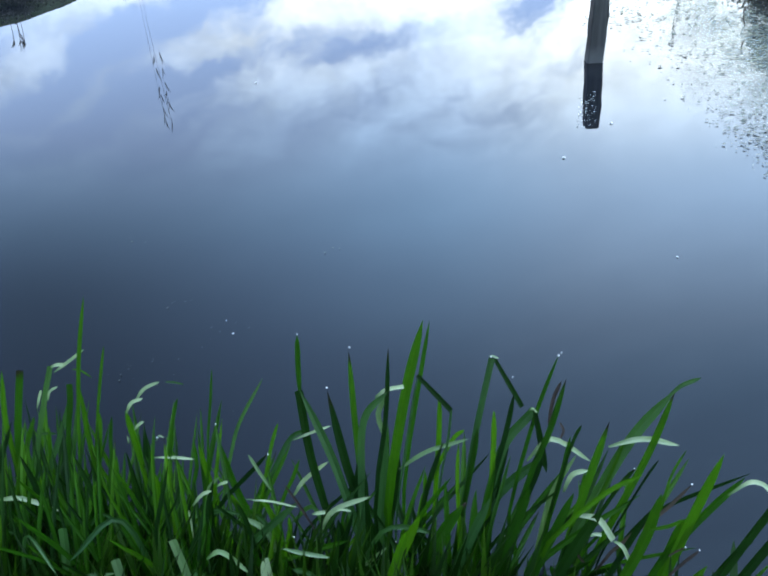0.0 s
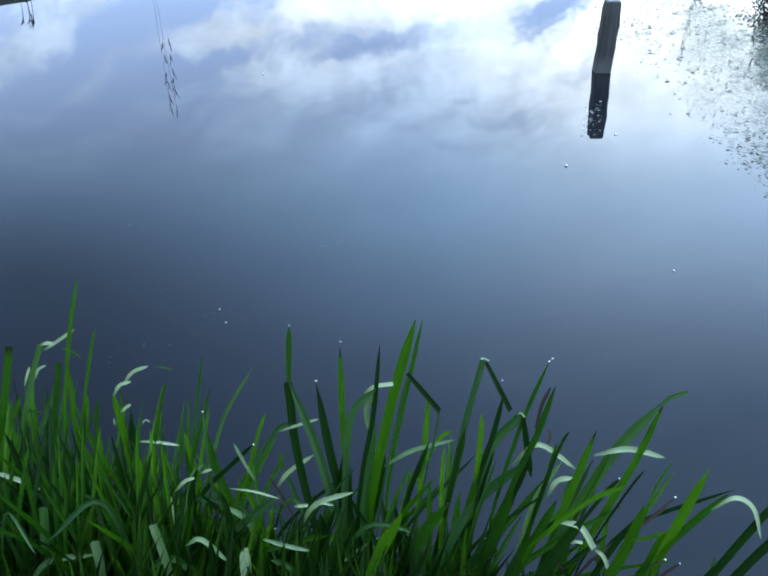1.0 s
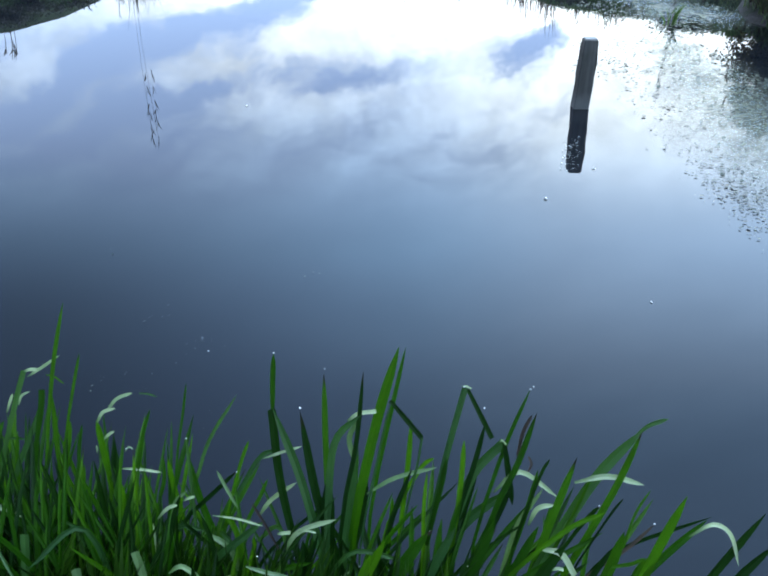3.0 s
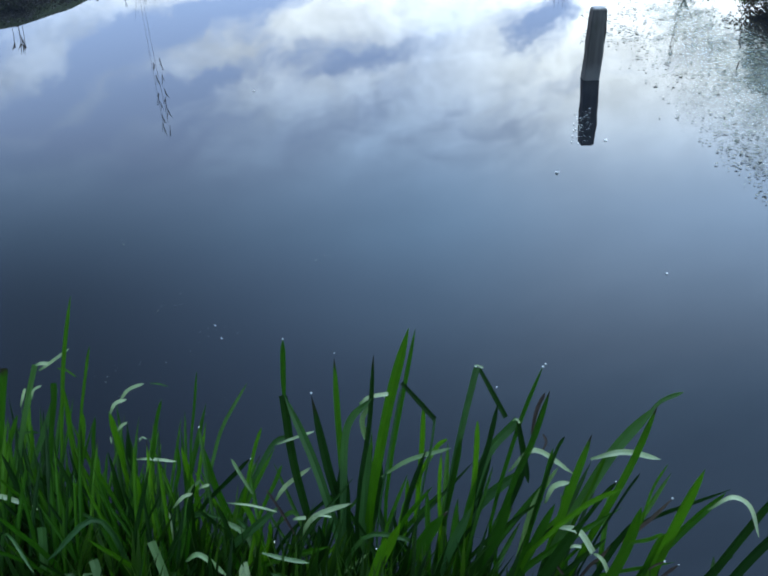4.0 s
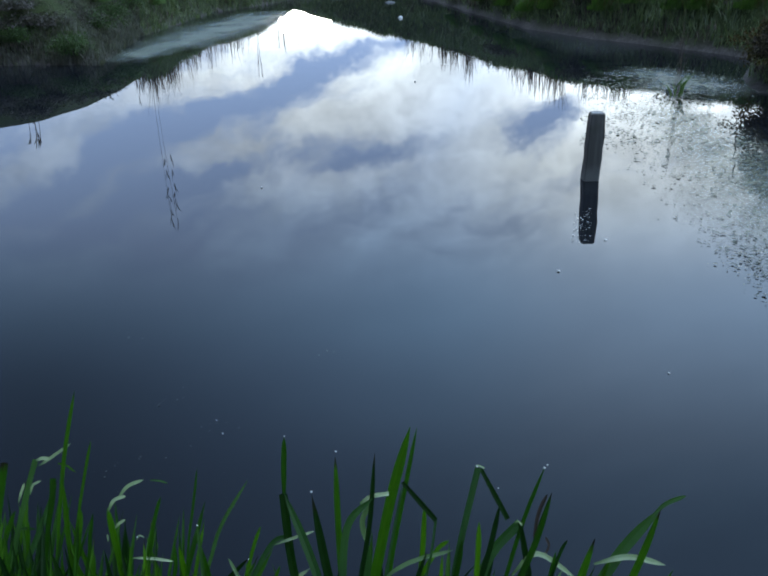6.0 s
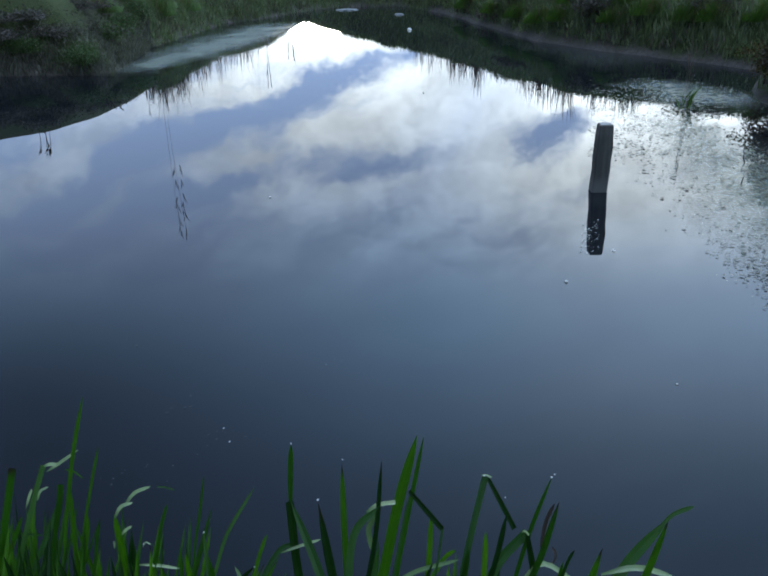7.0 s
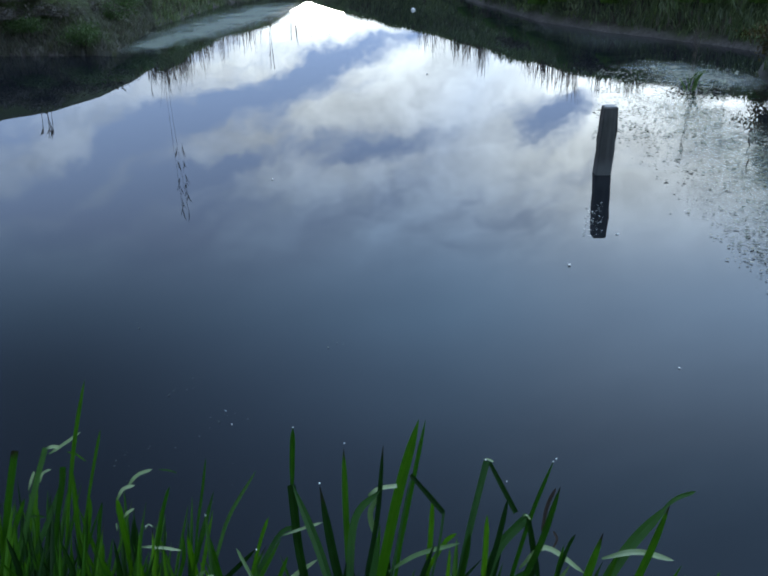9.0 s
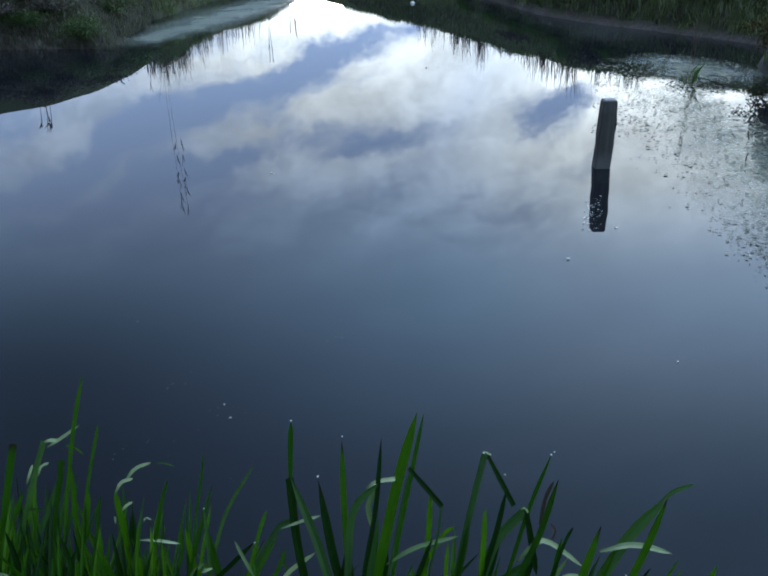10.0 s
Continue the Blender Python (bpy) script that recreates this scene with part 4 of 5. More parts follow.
BEADS = (
    (clump_c, (-0.201, 1.499, 0.528)),
    (clump_b, (-0.392, 1.442, 0.347)),
    (clump_c, (-0.147, 1.459, 0.414)),
    (clump_c, (-0.093, 1.486, 0.496)),
    (clump_d, (0.346, 1.439, 0.483)),
    (clump_d, (0.340, 1.438, 0.477)),
    (clump_d, (0.247, 1.443, 0.425)),
    (clump_c, (0.204, 1.467, 0.463)),
    (clump_c, (0.131, 1.310, 0.202)),
    (clump_d, (0.211, 1.278, 0.134)),
    (clump_d, (0.485, 1.319, 0.263)),
    (clump_e, (0.586, 1.266, 0.262)),
    (clump_e, (0.576, 1.163, 0.186)),
    (clump_b, (-0.285, 1.415, 0.277)),
    (clump_e, (0.552, 1.175, 0.183)),
    (clump_a, (-0.521, 1.437, 0.324)),
    (clump_a, (-0.805, 1.307, 0.138)),
    (clump_b, (-0.235, 1.299, 0.145)),
    (clump_c, (-0.019, 1.288, 0.126)),
)
for i, (clump, place) in enumerate(BEADS):
    bead(clump, place, 0.0013 + 0.0003 * (i % 3), i)


# ---- grass that nobody could count ----
def blades_mesh(name, xs, ys, zs, heights, widths, material, seed, droop=0.35, lean=(0, 0)):
    rng = np.random.default_rng(seed)
    n = len(xs)
    turn = rng.uniform(0, 2 * np.pi, n)
    base = np.stack([xs, ys, zs], 1)
    side = np.stack([np.cos(turn), np.sin(turn), np.zeros(n)], 1) * widths[:, None] * 0.5
    out = np.stack([-np.sin(turn), np.cos(turn), np.zeros(n)], 1) * (heights * rng.uniform(0.05, droop, n))[:, None]
    out += np.array([lean[0], lean[1], 0]) * heights[:, None]
    up = np.array([0, 0, 1.0])
    mid, top = base + out * 0.35 + up * heights[:, None] * 0.6, base + out + up * heights[:, None]
    verts = np.stack([base - side, base + side, mid - side * 0.8, mid + side * 0.8, top], 1).reshape(-1, 3)
    faces = []
    for i in range(n):
        a = 5 * i
        faces += [(a, a + 1, a + 3, a + 2), (a + 2, a + 3, a + 4)]
    uvs = np.tile(np.array([(0, 0), (1, 0), (0.1, 0.6), (0.9, 0.6), (0.5, 1)], float), (n, 1))
    return mesh_of(name, verts, faces, material, uvs)


def scatter(seed, count, box, low, high, keep=None):
    """Places on the bank between two distances from the shore."""
    rng = np.random.default_rng(seed)
    x, y = rng.uniform(box[0], box[1], count), rng.uniform(box[2], box[3], count)
    s = shore_distance(x, y)
    ok = (s > low) & (s < high)
    if keep is not None:
        ok &= keep(x, y, s)
    return x[ok], y[ok], s[ok], rng


def stuff(name, me, label, category):
    return tagged(new(name, me), label, category, kind="stuff")


def patch(x, y):
    """Lumps in the growth on the banks, 0 to 1."""
    return 0.5 + 0.25 * np.sin(2.3 * x + 1.1 * y) * np.sin(1.9 * y - 1.3 * x + 0.7) + 0.25 * np.sin(5.1 * x - 2.2 * y + 1.0) * np.sin(4.3 * y + 1.7 * x)


# stretches of the brow by bearing: from, to, tufts, stalks in each, height for each metre of distance
BROW = ((-0.266, -0.256, 8, 9, 0.016), (-0.256, -0.249, 5, 8, 0.038), (-0.250, -0.222, 24, 9, 0.028), (-0.222, -0.180, 24, 7, 0.030), (-0.18, -0.14, 18, 5, 0.024),
        (-0.142, -0.138, 2, 3, 0.024), (-0.131, -0.126, 3, 6, 0.044), (-0.112, -0.096, 6, 7, 0.040), (-0.09, -0.078, 3, 5, 0.014),
        (0.028, 0.040, 5, 5, 0.012), (0.040, 0.070, 12, 6, 0.024), (0.078, 0.118, 22, 8, 0.028), (0.118, 0.155, 12, 6, 0.016), (0.162, 0.168, 3, 7, 0.026),
        (0.172, 0.228, 26, 7, 0.034), (0.235, 0.240, 2, 5, 0.034), (0.242, 0.295, 24, 9, 0.026), (0.295, 0.36, 12, 6, 0.016))


def brow(az):
    """How far off the bank stands highest, seen low over the water in one direction."""
    d = np.arange(9.0, 26.0, 0.1)
    return float(d[np.argmax((rise(d * np.sin(az), d * np.cos(az)) + 1.5) / d)])


def bank_grass():
    hill = lambda x, y: (x < -3.2) & ((y < 14) | (x < -0.262 * y))
    x, y, s, rng = scatter(11, 330000, (-9, 9, 7.0, 26), -0.07, 2.7, lambda x, y, s: ~hill(x, y) & ((x < 1.2) | (s > 0.01 + 0.16 * patch(1.7 * x, 1.3 * y) * (np.sin(37 * x) * np.sin(41 * y) > -0.55)) | (y < 8.0)))
    h = rng.uniform(0.06, 0.20, len(x)) * (0.45 + 1.3 * patch(x, y)) * np.clip(0.75 + s, 0.75, 1)
    stuff("bank_grass", blades_mesh("bank_grass", x, y, rise(x, y) - 0.02, h, rng.uniform(0.010, 0.024, len(x)), bank_green, 1, 0.9),
          "dark rough grass covering the far pond bank", "grass")
    x, y, s, rng = scatter(12, 210000, (-11, -3, 9, 18), -0.06, 3.2, lambda x, y, s: hill(x, y))
    h = rng.uniform(0.04, 0.16, len(x)) * np.clip(1.0 - 1.4 * s, 0.05, 1) * (0.4 + patch(x, y))
    stuff("short_grass", blades_mesh("short_grass", x, y, rise(x, y) - 0.01, h, rng.uniform(0.010, 0.022, len(x)), dark_turf, 2, 0.9),
          "short dark turf on the smooth rounded bank", "grass")
    # dead growth lying among the green
    x, y, s, rng = scatter(15, 160000, (-9, 9, 7.0, 26), 0.02, 1.6, lambda x, y, s: (patch(x + 3.3, y - 1.2) > 0.55) & ((x < 1.2) | (s > 0.06)))
    h = rng.uniform(0.05, 0.17, len(x)) * np.where(hill(x, y), np.clip(0.9 - 1.4 * s, 0.04, 0.8), 1)
    stuff("dead_growth", blades_mesh("dead_growth", x, y, rise(x, y) - 0.01, h, rng.uniform(0.010, 0.022, len(x)), dead_brown, 5, 1.3),
          "brown-purple dead stems and litter on the bank", "dead grass")
    # tall dry stalks in tufts along the brow of the banks, bare against the sky
    rng = np.random.default_rng(13)
    bx, by, hs = [], [], []
    for low, high, tufts, each, tall in BROW:
        for _ in range(tufts):
            az, grow = rng.uniform(low, high), rng.uniform(0.45, 1.0)
            far = brow(az)
            for _ in range(each):
                a, d = az + rng.normal(0, 0.0025), far + rng.normal(0, 0.15)
                bx.append(d * np.sin(a)), by.append(d * np.cos(a))
                hs.append(1.7 * tall * grow * rng.uniform(0.35, 1.0) * d)
    x, y, h = np.array(bx), np.array(by), np.array(hs)
    stuff("dry_stalks", blades_mesh("dry_stalks", x, y, rise(x, y) - 0.03, h + 0.03, rng.uniform(0.008, 0.017, len(x)), dead_brown, 3, 0.28),
          "thin dry grass stalks in tufts on the bank top", "grass")
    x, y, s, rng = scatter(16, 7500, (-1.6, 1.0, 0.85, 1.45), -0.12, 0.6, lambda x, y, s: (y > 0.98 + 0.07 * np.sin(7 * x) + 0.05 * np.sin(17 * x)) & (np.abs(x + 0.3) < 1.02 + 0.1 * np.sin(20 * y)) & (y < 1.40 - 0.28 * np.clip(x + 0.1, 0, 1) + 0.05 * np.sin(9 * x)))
    stuff("undergrowth", blades_mesh("undergrowth", x, y, rise(x, y) - 0.01, rng.uniform(0.10, 0.26, len(x)) * np.where(x > 0.2, 0.7, 1), rng.uniform(0.011, 0.020, len(x)), under_shade_green, 6, 0.45, (0.12, 0.15)),
          "crowded blades at the foot of the leaves, coloured dark as if shaded", "grass")
    # turf under the camera
    rng = np.random.default_rng(14)
    x, y = rng.normal(0, 2.6, 150000), rng.normal(-0.6, 1.7, 150000)
    ok = (shore_distance(x, y) > 0.0) & (y < 3)
    x, y = x[ok], y[ok]
    stuff("near_turf", blades_mesh("near_turf", x, y, rise(x, y) - 0.01, rng.uniform(0.04, 0.14, len(x)), rng.uniform(0.004, 0.009, len(x)), grass_green, 4, 0.6),
          "short green grass on the near bank under the leaves", "grass")


bank_grass()


# ---- bushes and tussocks on the banks ----
def tussock(place, size, count, material, label, category, seed, group, width=(0.010, 0.020)):
    rng = np.random.default_rng(seed)
    ob = thing("tussock", (place[0], place[1], float(rise(*place)) - 0.02), label, category, group)
    a, r = rng.uniform(0, 2 * np.pi, count), size * 0.9 * rng.uniform(0, 1, count) ** 0.7
    x, y = r * np.cos(a), r * np.sin(a)
    tall = size * rng.uniform(0.35, 1.0, count) * (1 - 0.75 * (r / (size * 0.9)) ** 1.5)
    me = blades_mesh("tuft", x, y, np.zeros(count) - 0.02, tall, rng.uniform(*width, count), material, seed, 1.2)
    part("tuft", me, ob)
    x, y = 0.5 * x, 0.5 * y
    me = blades_mesh("dead_tuft", x[: count // 5], y[: count // 5], np.zeros(count // 5), size * rng.uniform(0.3, 0.8, count // 5), rng.uniform(0.008, 0.014, count // 5), straw, seed + 1, 1.3)
    part("dead_tuft", me, ob, "withered straw-coloured growth")
    return ob


def bush(place, width, height, leaves, leaf, material, label, category, seed, group, name="bush"):
    """Arching stems from one foot, with leaves in clumps along them."""
    rng = np.random.default_rng(seed)
    ob = thing(name, (place[0], place[1], float(rise(*place)) - 0.03), label, category, group)
    sv, sf, spots = [], [], []
    for _ in range(26):
        a, reach = rng.uniform(0, 2 * np.pi), width * 0.5 * rng.uniform(0.3, 1.0)
        top = height * rng.uniform(0.55, 1.0)
        end = np.array([np.cos(a) * reach, np.sin(a) * reach, top * rng.uniform(0.4, 0.95)])
        ctl = np.array([end[0] * 0.4, end[1] * 0.4, top * 1.15])
        for i in range(7):
            s = i / 6
            p = 2 * s * (1 - s) * ctl + s * s * end
            w = 0.008 * (1.1 - s)
            for k in range(3):
                sv.append(p + w * np.array([np.cos(2.1 * k), np.sin(2.1 * k), 0]))
            if s > 0.2:
                spots.append(p)
            if i:
                b = len(sv) - 6
                sf += [(b + k, b + (k + 1) % 3, b + 3 + (k + 1) % 3, b + 3 + k) for k in range(3)]
    part("stems", mesh_of("stems", sv, sf, twig_bark), ob, "bare arching brown stems")
    spots = np.array(spots)
    at = spots[rng.integers(0, len(spots), leaves)] + rng.normal(0, 0.05, (leaves, 3)) * np.array([1, 1, 0.8])
    at[:, 2] = np.maximum(at[:, 2], 0.03)
    n1 = rng.normal(0, 1, (leaves, 3))
    n1 /= np.linalg.norm(n1, axis=1)[:, None]
    n2 = np.cross(n1, rng.normal(0, 1, (leaves, 3)))
    n2 /= np.linalg.norm(n2, axis=1)[:, None]
    size = leaf * rng.uniform(0.5, 1.1, leaves)[:, None]
    n3 = np.cross(n1, n2)
    verts = np.stack([at, at + n1 * size * 0.5 + n2 * size * 0.3 + n3 * size * 0.08, at + n1 * size, at + n1 * size * 0.5 - n2 * size * 0.3 + n3 * size * 0.08], 1).reshape(-1, 3)
    faces = [(4 * i, 4 * i + 1, 4 * i + 2, 4 * i + 3) for i in range(leaves)]
    uvs = np.tile(np.array([(0.5, 0), (0, 0.5), (0.5, 1), (1, 0.5)], float), (leaves, 1))
    part("foliage", mesh_of("foliage", verts, faces, material, uvs), ob)
    return ob


for i, (x, y, w, h) in enumerate(((-6.2, 11.1, 1.2, 0.12), (-5.5, 11.35, 1.2, 0.12), (-4.9, 11.4, 1.2, 0.12), (-4.3, 11.5, 1.0, 0.11), (-5.2, 11.55, 1.2, 0.10), (-4.6, 11.7, 1.2, 0.10), (-5.9, 11.4, 1.2, 0.10), (-4.0, 12.4, 0.9, 0.10), (-4.4, 12.9, 1.0, 0.09))):
    bush((x, y), w, h * 0.75, 2000, 0.045, bramble_leaf, "low brown-purple bramble on the shaded bank", "bush", 40 + i, "brambles on the bank", "bramble")
for i, (x, y, w, h) in enumerate(((3.35, 13.4, 1.0, 0.26), (4.6, 12.0, 1.1, 0.24), (5.5, 11.0, 1.0, 0.3), (2.6, 16.3, 1.0, 0.26))):
    bush((x, y), w, h, 1300, 0.06, bramble_leaf, "low dull brown scrub among the grass", "bush", 60 + i, "brambles on the bank", "bramble")
bush((3.95, 7.68), 1.15, 1.08, 18000, 0.04, shrub_brown, "dark brown withered shrub overhanging the pond", "bush", 80, "shrubs")
bush((4.08, 8.45), 1.0, 0.62, 6500, 0.040, shrub_rust, "rust-brown leafy shrub at the pond edge", "bush", 81, "shrubs")
for i, (x, y, w, h) in enumerate(((-3.78, 10.98, 0.75, 0.34), (-4.55, 11.25, 0.7, 0.18), (-3.85, 12.4, 0.8, 0.28), (-4.0, 13.5, 0.9, 0.28), (-3.95, 14.6, 0.9, 0.42))):
    bush((x, y), w, h, 2800, 0.028, bush_green, "soft green leafy growth hanging over the pond edge", "bush", 90 + i, "green shrubs on the bank")
for i, (x, y, size) in enumerate(((-3.95, 15.6, 0.40), (-4.3, 13.6, 0.36), (-3.8, 17.0, 0.40), (-4.3, 15.0, 0.36), (-4.0, 16.0, 0.36),
                                  (-3.0, 19.6, 0.36), (2.25, 16.9, 0.36), (2.75, 14.6, 0.40), (2.95, 14.0, 0.34), (3.5, 13.0, 0.32), (3.9, 12.6, 0.36), (4.3, 12.0, 0.36), (4.5, 11.7, 0.34), (4.95, 11.1, 0.36), (1.9, 18.8, 0.36),
                                  (3.2, 14.2, 0.4), (3.8, 13.2, 0.36), (4.7, 12.3, 0.36), (2.5, 15.6, 0.36))):
    tussock((x, y), size, 380, rush_green, "tuft of fresh green rushes on the bank", "plant", 100 + i, "tussocks on the bank")


# ---- tall reeds whose reflections hang in the water ----
def reed(place, tall, stems, seed, label, plume=16, leafy=0.25, broad=0.008, toward=None, thick=0.0022):
    rng = np.random.default_rng(seed)
    ob = thing("reed", (place[0], place[1], float(rise(*place)) - 0.03), label, "plant", "tall reeds")
    for _ in range(stems):
        h, a = tall * rng.uniform(0.80, 1.0), rng.uniform(0, 6.28) if toward is None else toward + rng.normal(0, 0.3)
        lean = rng.uniform(0.02, 0.09) * h
        foot = np.array([rng.normal(0, 0.045), rng.normal(0, 0.045), 0])
        verts, faces = [], []
        for i in range(9):
            s = i / 8
            p = foot + np.array([np.cos(a) * lean * s * s, np.sin(a) * lean * s * s, h * s])
            w = thick * (0.55 + 0.45 * s)
            verts += [p + w * np.array([np.cos(k * 1.571), np.sin(k * 1.571), 0]) for k in range(4)]
            if i:
                b = 4 * i - 4
                faces += [(b + k, b + (k + 1) % 4, b + 4 + (k + 1) % 4, b + 4 + k) for k in range(4)]
        part("stem", mesh_of("stem", verts, faces, dead_brown, [(0.5, 0.5)] * len(verts)), ob)
        top = foot + np.array([np.cos(a) * lean, np.sin(a) * lean, h])
        for _ in range(plume):
            t0 = top - np.array([0, 0, rng.uniform(0, leafy * h)])
            b2 = rng.uniform(0, 6.28)
            d = np.array([np.cos(b2), np.sin(b2), 0]) * rng.uniform(0.02, 0.07)
            rise_by = rng.uniform(0.08, 0.20)
            v, f, uv = ribbon([t0, t0 + d * 0.35 + np.array([0, 0, 0.5 * rise_by]), t0 + d + np.array([0, 0, rise_by])], broad, False, b2)
            part("leaf", mesh_of("leaf", v, f, dead_brown, uv), ob)
    return ob


reed((-3.18, 12.2), 3.10, 2, 200, "tall thin dry reeds with ragged heads", 16, 0.40, 0.013, toward=0.0)
reed((-3.95, 14.6), 0.9, 2, 201, "short dry reed stems on the bank", 1)
reed((-5.25, 12.9), 0.40, 4, 202, "short dry reed stems on the bank", 3, 0.5, 0.014, thick=0.006)
reed((-2.75, 20.4), 1.25, 2, 203, "dry reed stems on the far bank", 2, 0.4, 0.012, thick=0.007)
reed((-2.12, 20.5), 1.2, 3, 204, "dry reed stems on the far bank", 2, 0.4, 0.012, thick=0.007)
reed((2.90, 8.02), 1.18, 3, 205, "thin dark rush stems standing in the shallow water", 9, 0.7, 0.006)


def water_rush(place, tall, leaves, seed):
    """A loose tuft of rush leaves growing out of the shallows."""
    rng = np.random.default_rng(seed)
    ob = thing("water_rush", (place[0], place[1], -0.02), "loose tuft of fresh green rush leaves in the shallows", "plant")
    for _ in range(leaves):
        a, h = rng.uniform(0, 6.28), tall * rng.uniform(0.5, 1.0)
        d = np.array([np.cos(a), np.sin(a), 0]) * h * rng.uniform(0.1, 0.5)
        foot = np.array([rng.normal(0, 0.025), rng.normal(0, 0.025), -0.03])
        v, f, uv = ribbon([foot, foot + d * 0.25 + np.array([0, 0, 0.55 * h]), foot + d + np.array([0, 0, h])], 0.013, False, a)
        part("leaf", mesh_of("leaf", v, f, rush_green, uv), ob)


water_rush((2.90, 8.0), 0.30, 13, 210)


# ---- post ----
def build_post():
    ob = thing("post", (1.397, 5.235, 0), "weathered square wooden post leaning slightly in the pond", "post")
    bm = bmesh.new()
    half, rows = 0.050, 14
    rng = np.random.default_rng(5)
    rings = []
    for i in range(rows + 1):
        z = -0.55 + (0.975) * i / rows
        w = half * (1 + 0.03 * rng.normal())
        sway = 0.003 * rng.normal()
        if i == rows:
            w *= 0.9
        ring = []
        for cx, cy in ((-1, -1), (1, -1), (1, 1), (-1, 1)):
            c = w * 0.16
            a, b = (Vector((cx * w, cy * (w - c), z)), Vector((cx * (w - c), cy * w, z)))
            ring += [a, b] if cx * cy > 0 else [b, a]
        order = sorted(ring, key=lambda p: math.atan2(p.y, p.x))
        rings.append([bm.verts.new(p + Vector((0.026 * max(z, -0.1) + sway, 0, 0))) for p in order])
    for r0, r1 in zip(rings, rings[1:]):
        for k in range(8):
            bm.faces.new((r0[k], r0[(k + 1) % 8], r1[(k + 1) % 8], r1[k]))
    top = rings[-1]
    shaft_top = [v.co.copy() for v in top]
    cap = [bm.verts.new(Vector((0.011 + (v.co.x - 0.011) * 0.85, v.co.y * 0.85, 0.432))) for v in top]
    for k in range(8):
        bm.faces.new((top[k], top[(k + 1) % 8], cap[(k + 1) % 8], cap[k]))
    bm.faces.new(cap)
    me = bpy.data.meshes.new("post")
    bm.to_mesh(me)
    bm.free()
    me.materials.append(wood)
    part("shaft", me, ob)
    rim = [Vector((0.011 + (q.x - 0.011) * 0.84, q.y * 0.84, 0.4335)) for q in shaft_top]
    low = [q - Vector((0, 0, 0.010)) for q in rim]
    faces = [tuple(range(8))] + [(k, k + 8, (k + 1) % 8 + 8, (k + 1) % 8) for k in range(8)]
    part("end_grain", mesh_of("end_grain", rim + low, faces, end_wood, smooth=False), ob, "pale weathered end grain")


build_post()


# ---- what floats on the water ----
def flecks(name, count, region, size, material, label, category, seed, sides=5, lift=0.008):
    rng = np.random.default_rng(seed)
    x, y = region(rng, count)
    ok = shore_distance(x, y) < -0.02
    x, y = x[ok], y[ok]
    verts, faces = [], []
    for px, py in zip(x, y):
        r, a0, sq = rng.uniform(*size) * min(1, 0.3 + py / 9), rng.uniform(0, 6.28), rng.uniform(0.35, 1.0)
        c, s = np.cos(a0), np.sin(a0)
        b = len(verts)
        tilt = rng.normal(0, 0.08, 2)
        for k in range(sides):
            q = r * rng.uniform(0.7, 1.1)
            ex, ey = q * np.cos(6.2832 * k / sides), q * sq * np.sin(6.2832 * k / sides)
            gx, gy = ex * c - ey * s, ex * s + ey * c
            verts.append((px + gx, py + gy, lift + max(tilt[0] * gx + tilt[1] * gy, -0.003)))
        faces.append(tuple(range(b, b + sides)))
    uvs = np.tile(np.array([(0.5, 0.5)]), (len(verts), 1))
    return stuff(name, mesh_of(name, verts, faces, material, uvs, smooth=False), label, category)


def weed_right(rng, n):
    y = rng.uniform(3.0, 9.2, 3 * n)
    k = rng.beta(2.4, 1.3, 3 * n)
    x = y * (0.262 + 0.270 * k) + 0.25 * np.clip(6 - y, 0, 3)
    # hardly any in the shade of the shrub
    far = np.clip((y - 4.2) / 2.2, 0, 1)
    x = np.where(x > (0.405 + 0.7 * (1 - far)) * y, y * rng.uniform(0.25, 0.41, 3 * n), x)
    # in drifts and clots
    drift = patch(2.6 * x, 2.2 * y) + 0.5 * patch(7 * x, 6 * y) + rng.normal(0, 0.45, 3 * n)
    pick = np.argsort(-drift)[:n]
    return x[pick], y[pick]


flecks("pondweed", 1300, weed_right, (0.006, 0.020), pondweed_dark, "dark flecks of pondweed floating on the water", "pondweed", 301)
def film_material(name, low, high, scale, thick, speckle=0.9):
    """A thin broken film of algae: matt where it lies, open water between. u of its UV tells how closed it is."""
    m = Nodes(name)
    uv = m.node("ShaderNodeSeparateXYZ")
    m.put(uv.inputs[0], m.node("ShaderNodeTexCoord").outputs["UV"])
    fine, broad = m.noise(scale, 6, 0.7), m.noise(scale * 0.12, 4)
    cover = m.math("ADD", m.math("ADD", m.math("MULTIPLY", fine, speckle), m.math("MULTIPLY", broad, 1.6 - speckle)), m.math("MULTIPLY", uv.outputs[0], 0.75))
    m.set(Base_Color=m.ramp(broad, (0.3, low), (0.7, high)), Roughness=0.5)
    m.bump(fine, 0.4, 0.004)
    hole = m.node("ShaderNodeBsdfTransparent")
    both = m.node("ShaderNodeMixShader")
    m.put(both.inputs[0], m.span(cover, 1.0, 1.45, 0.0, thick))
    m.put(both.inputs[1], hole.outputs[0]), m.put(both.inputs[2], m.p.outputs[0])
    m.put(m.t.nodes["Material Output"].inputs["Surface"], both.outputs[0])
    return m.mat


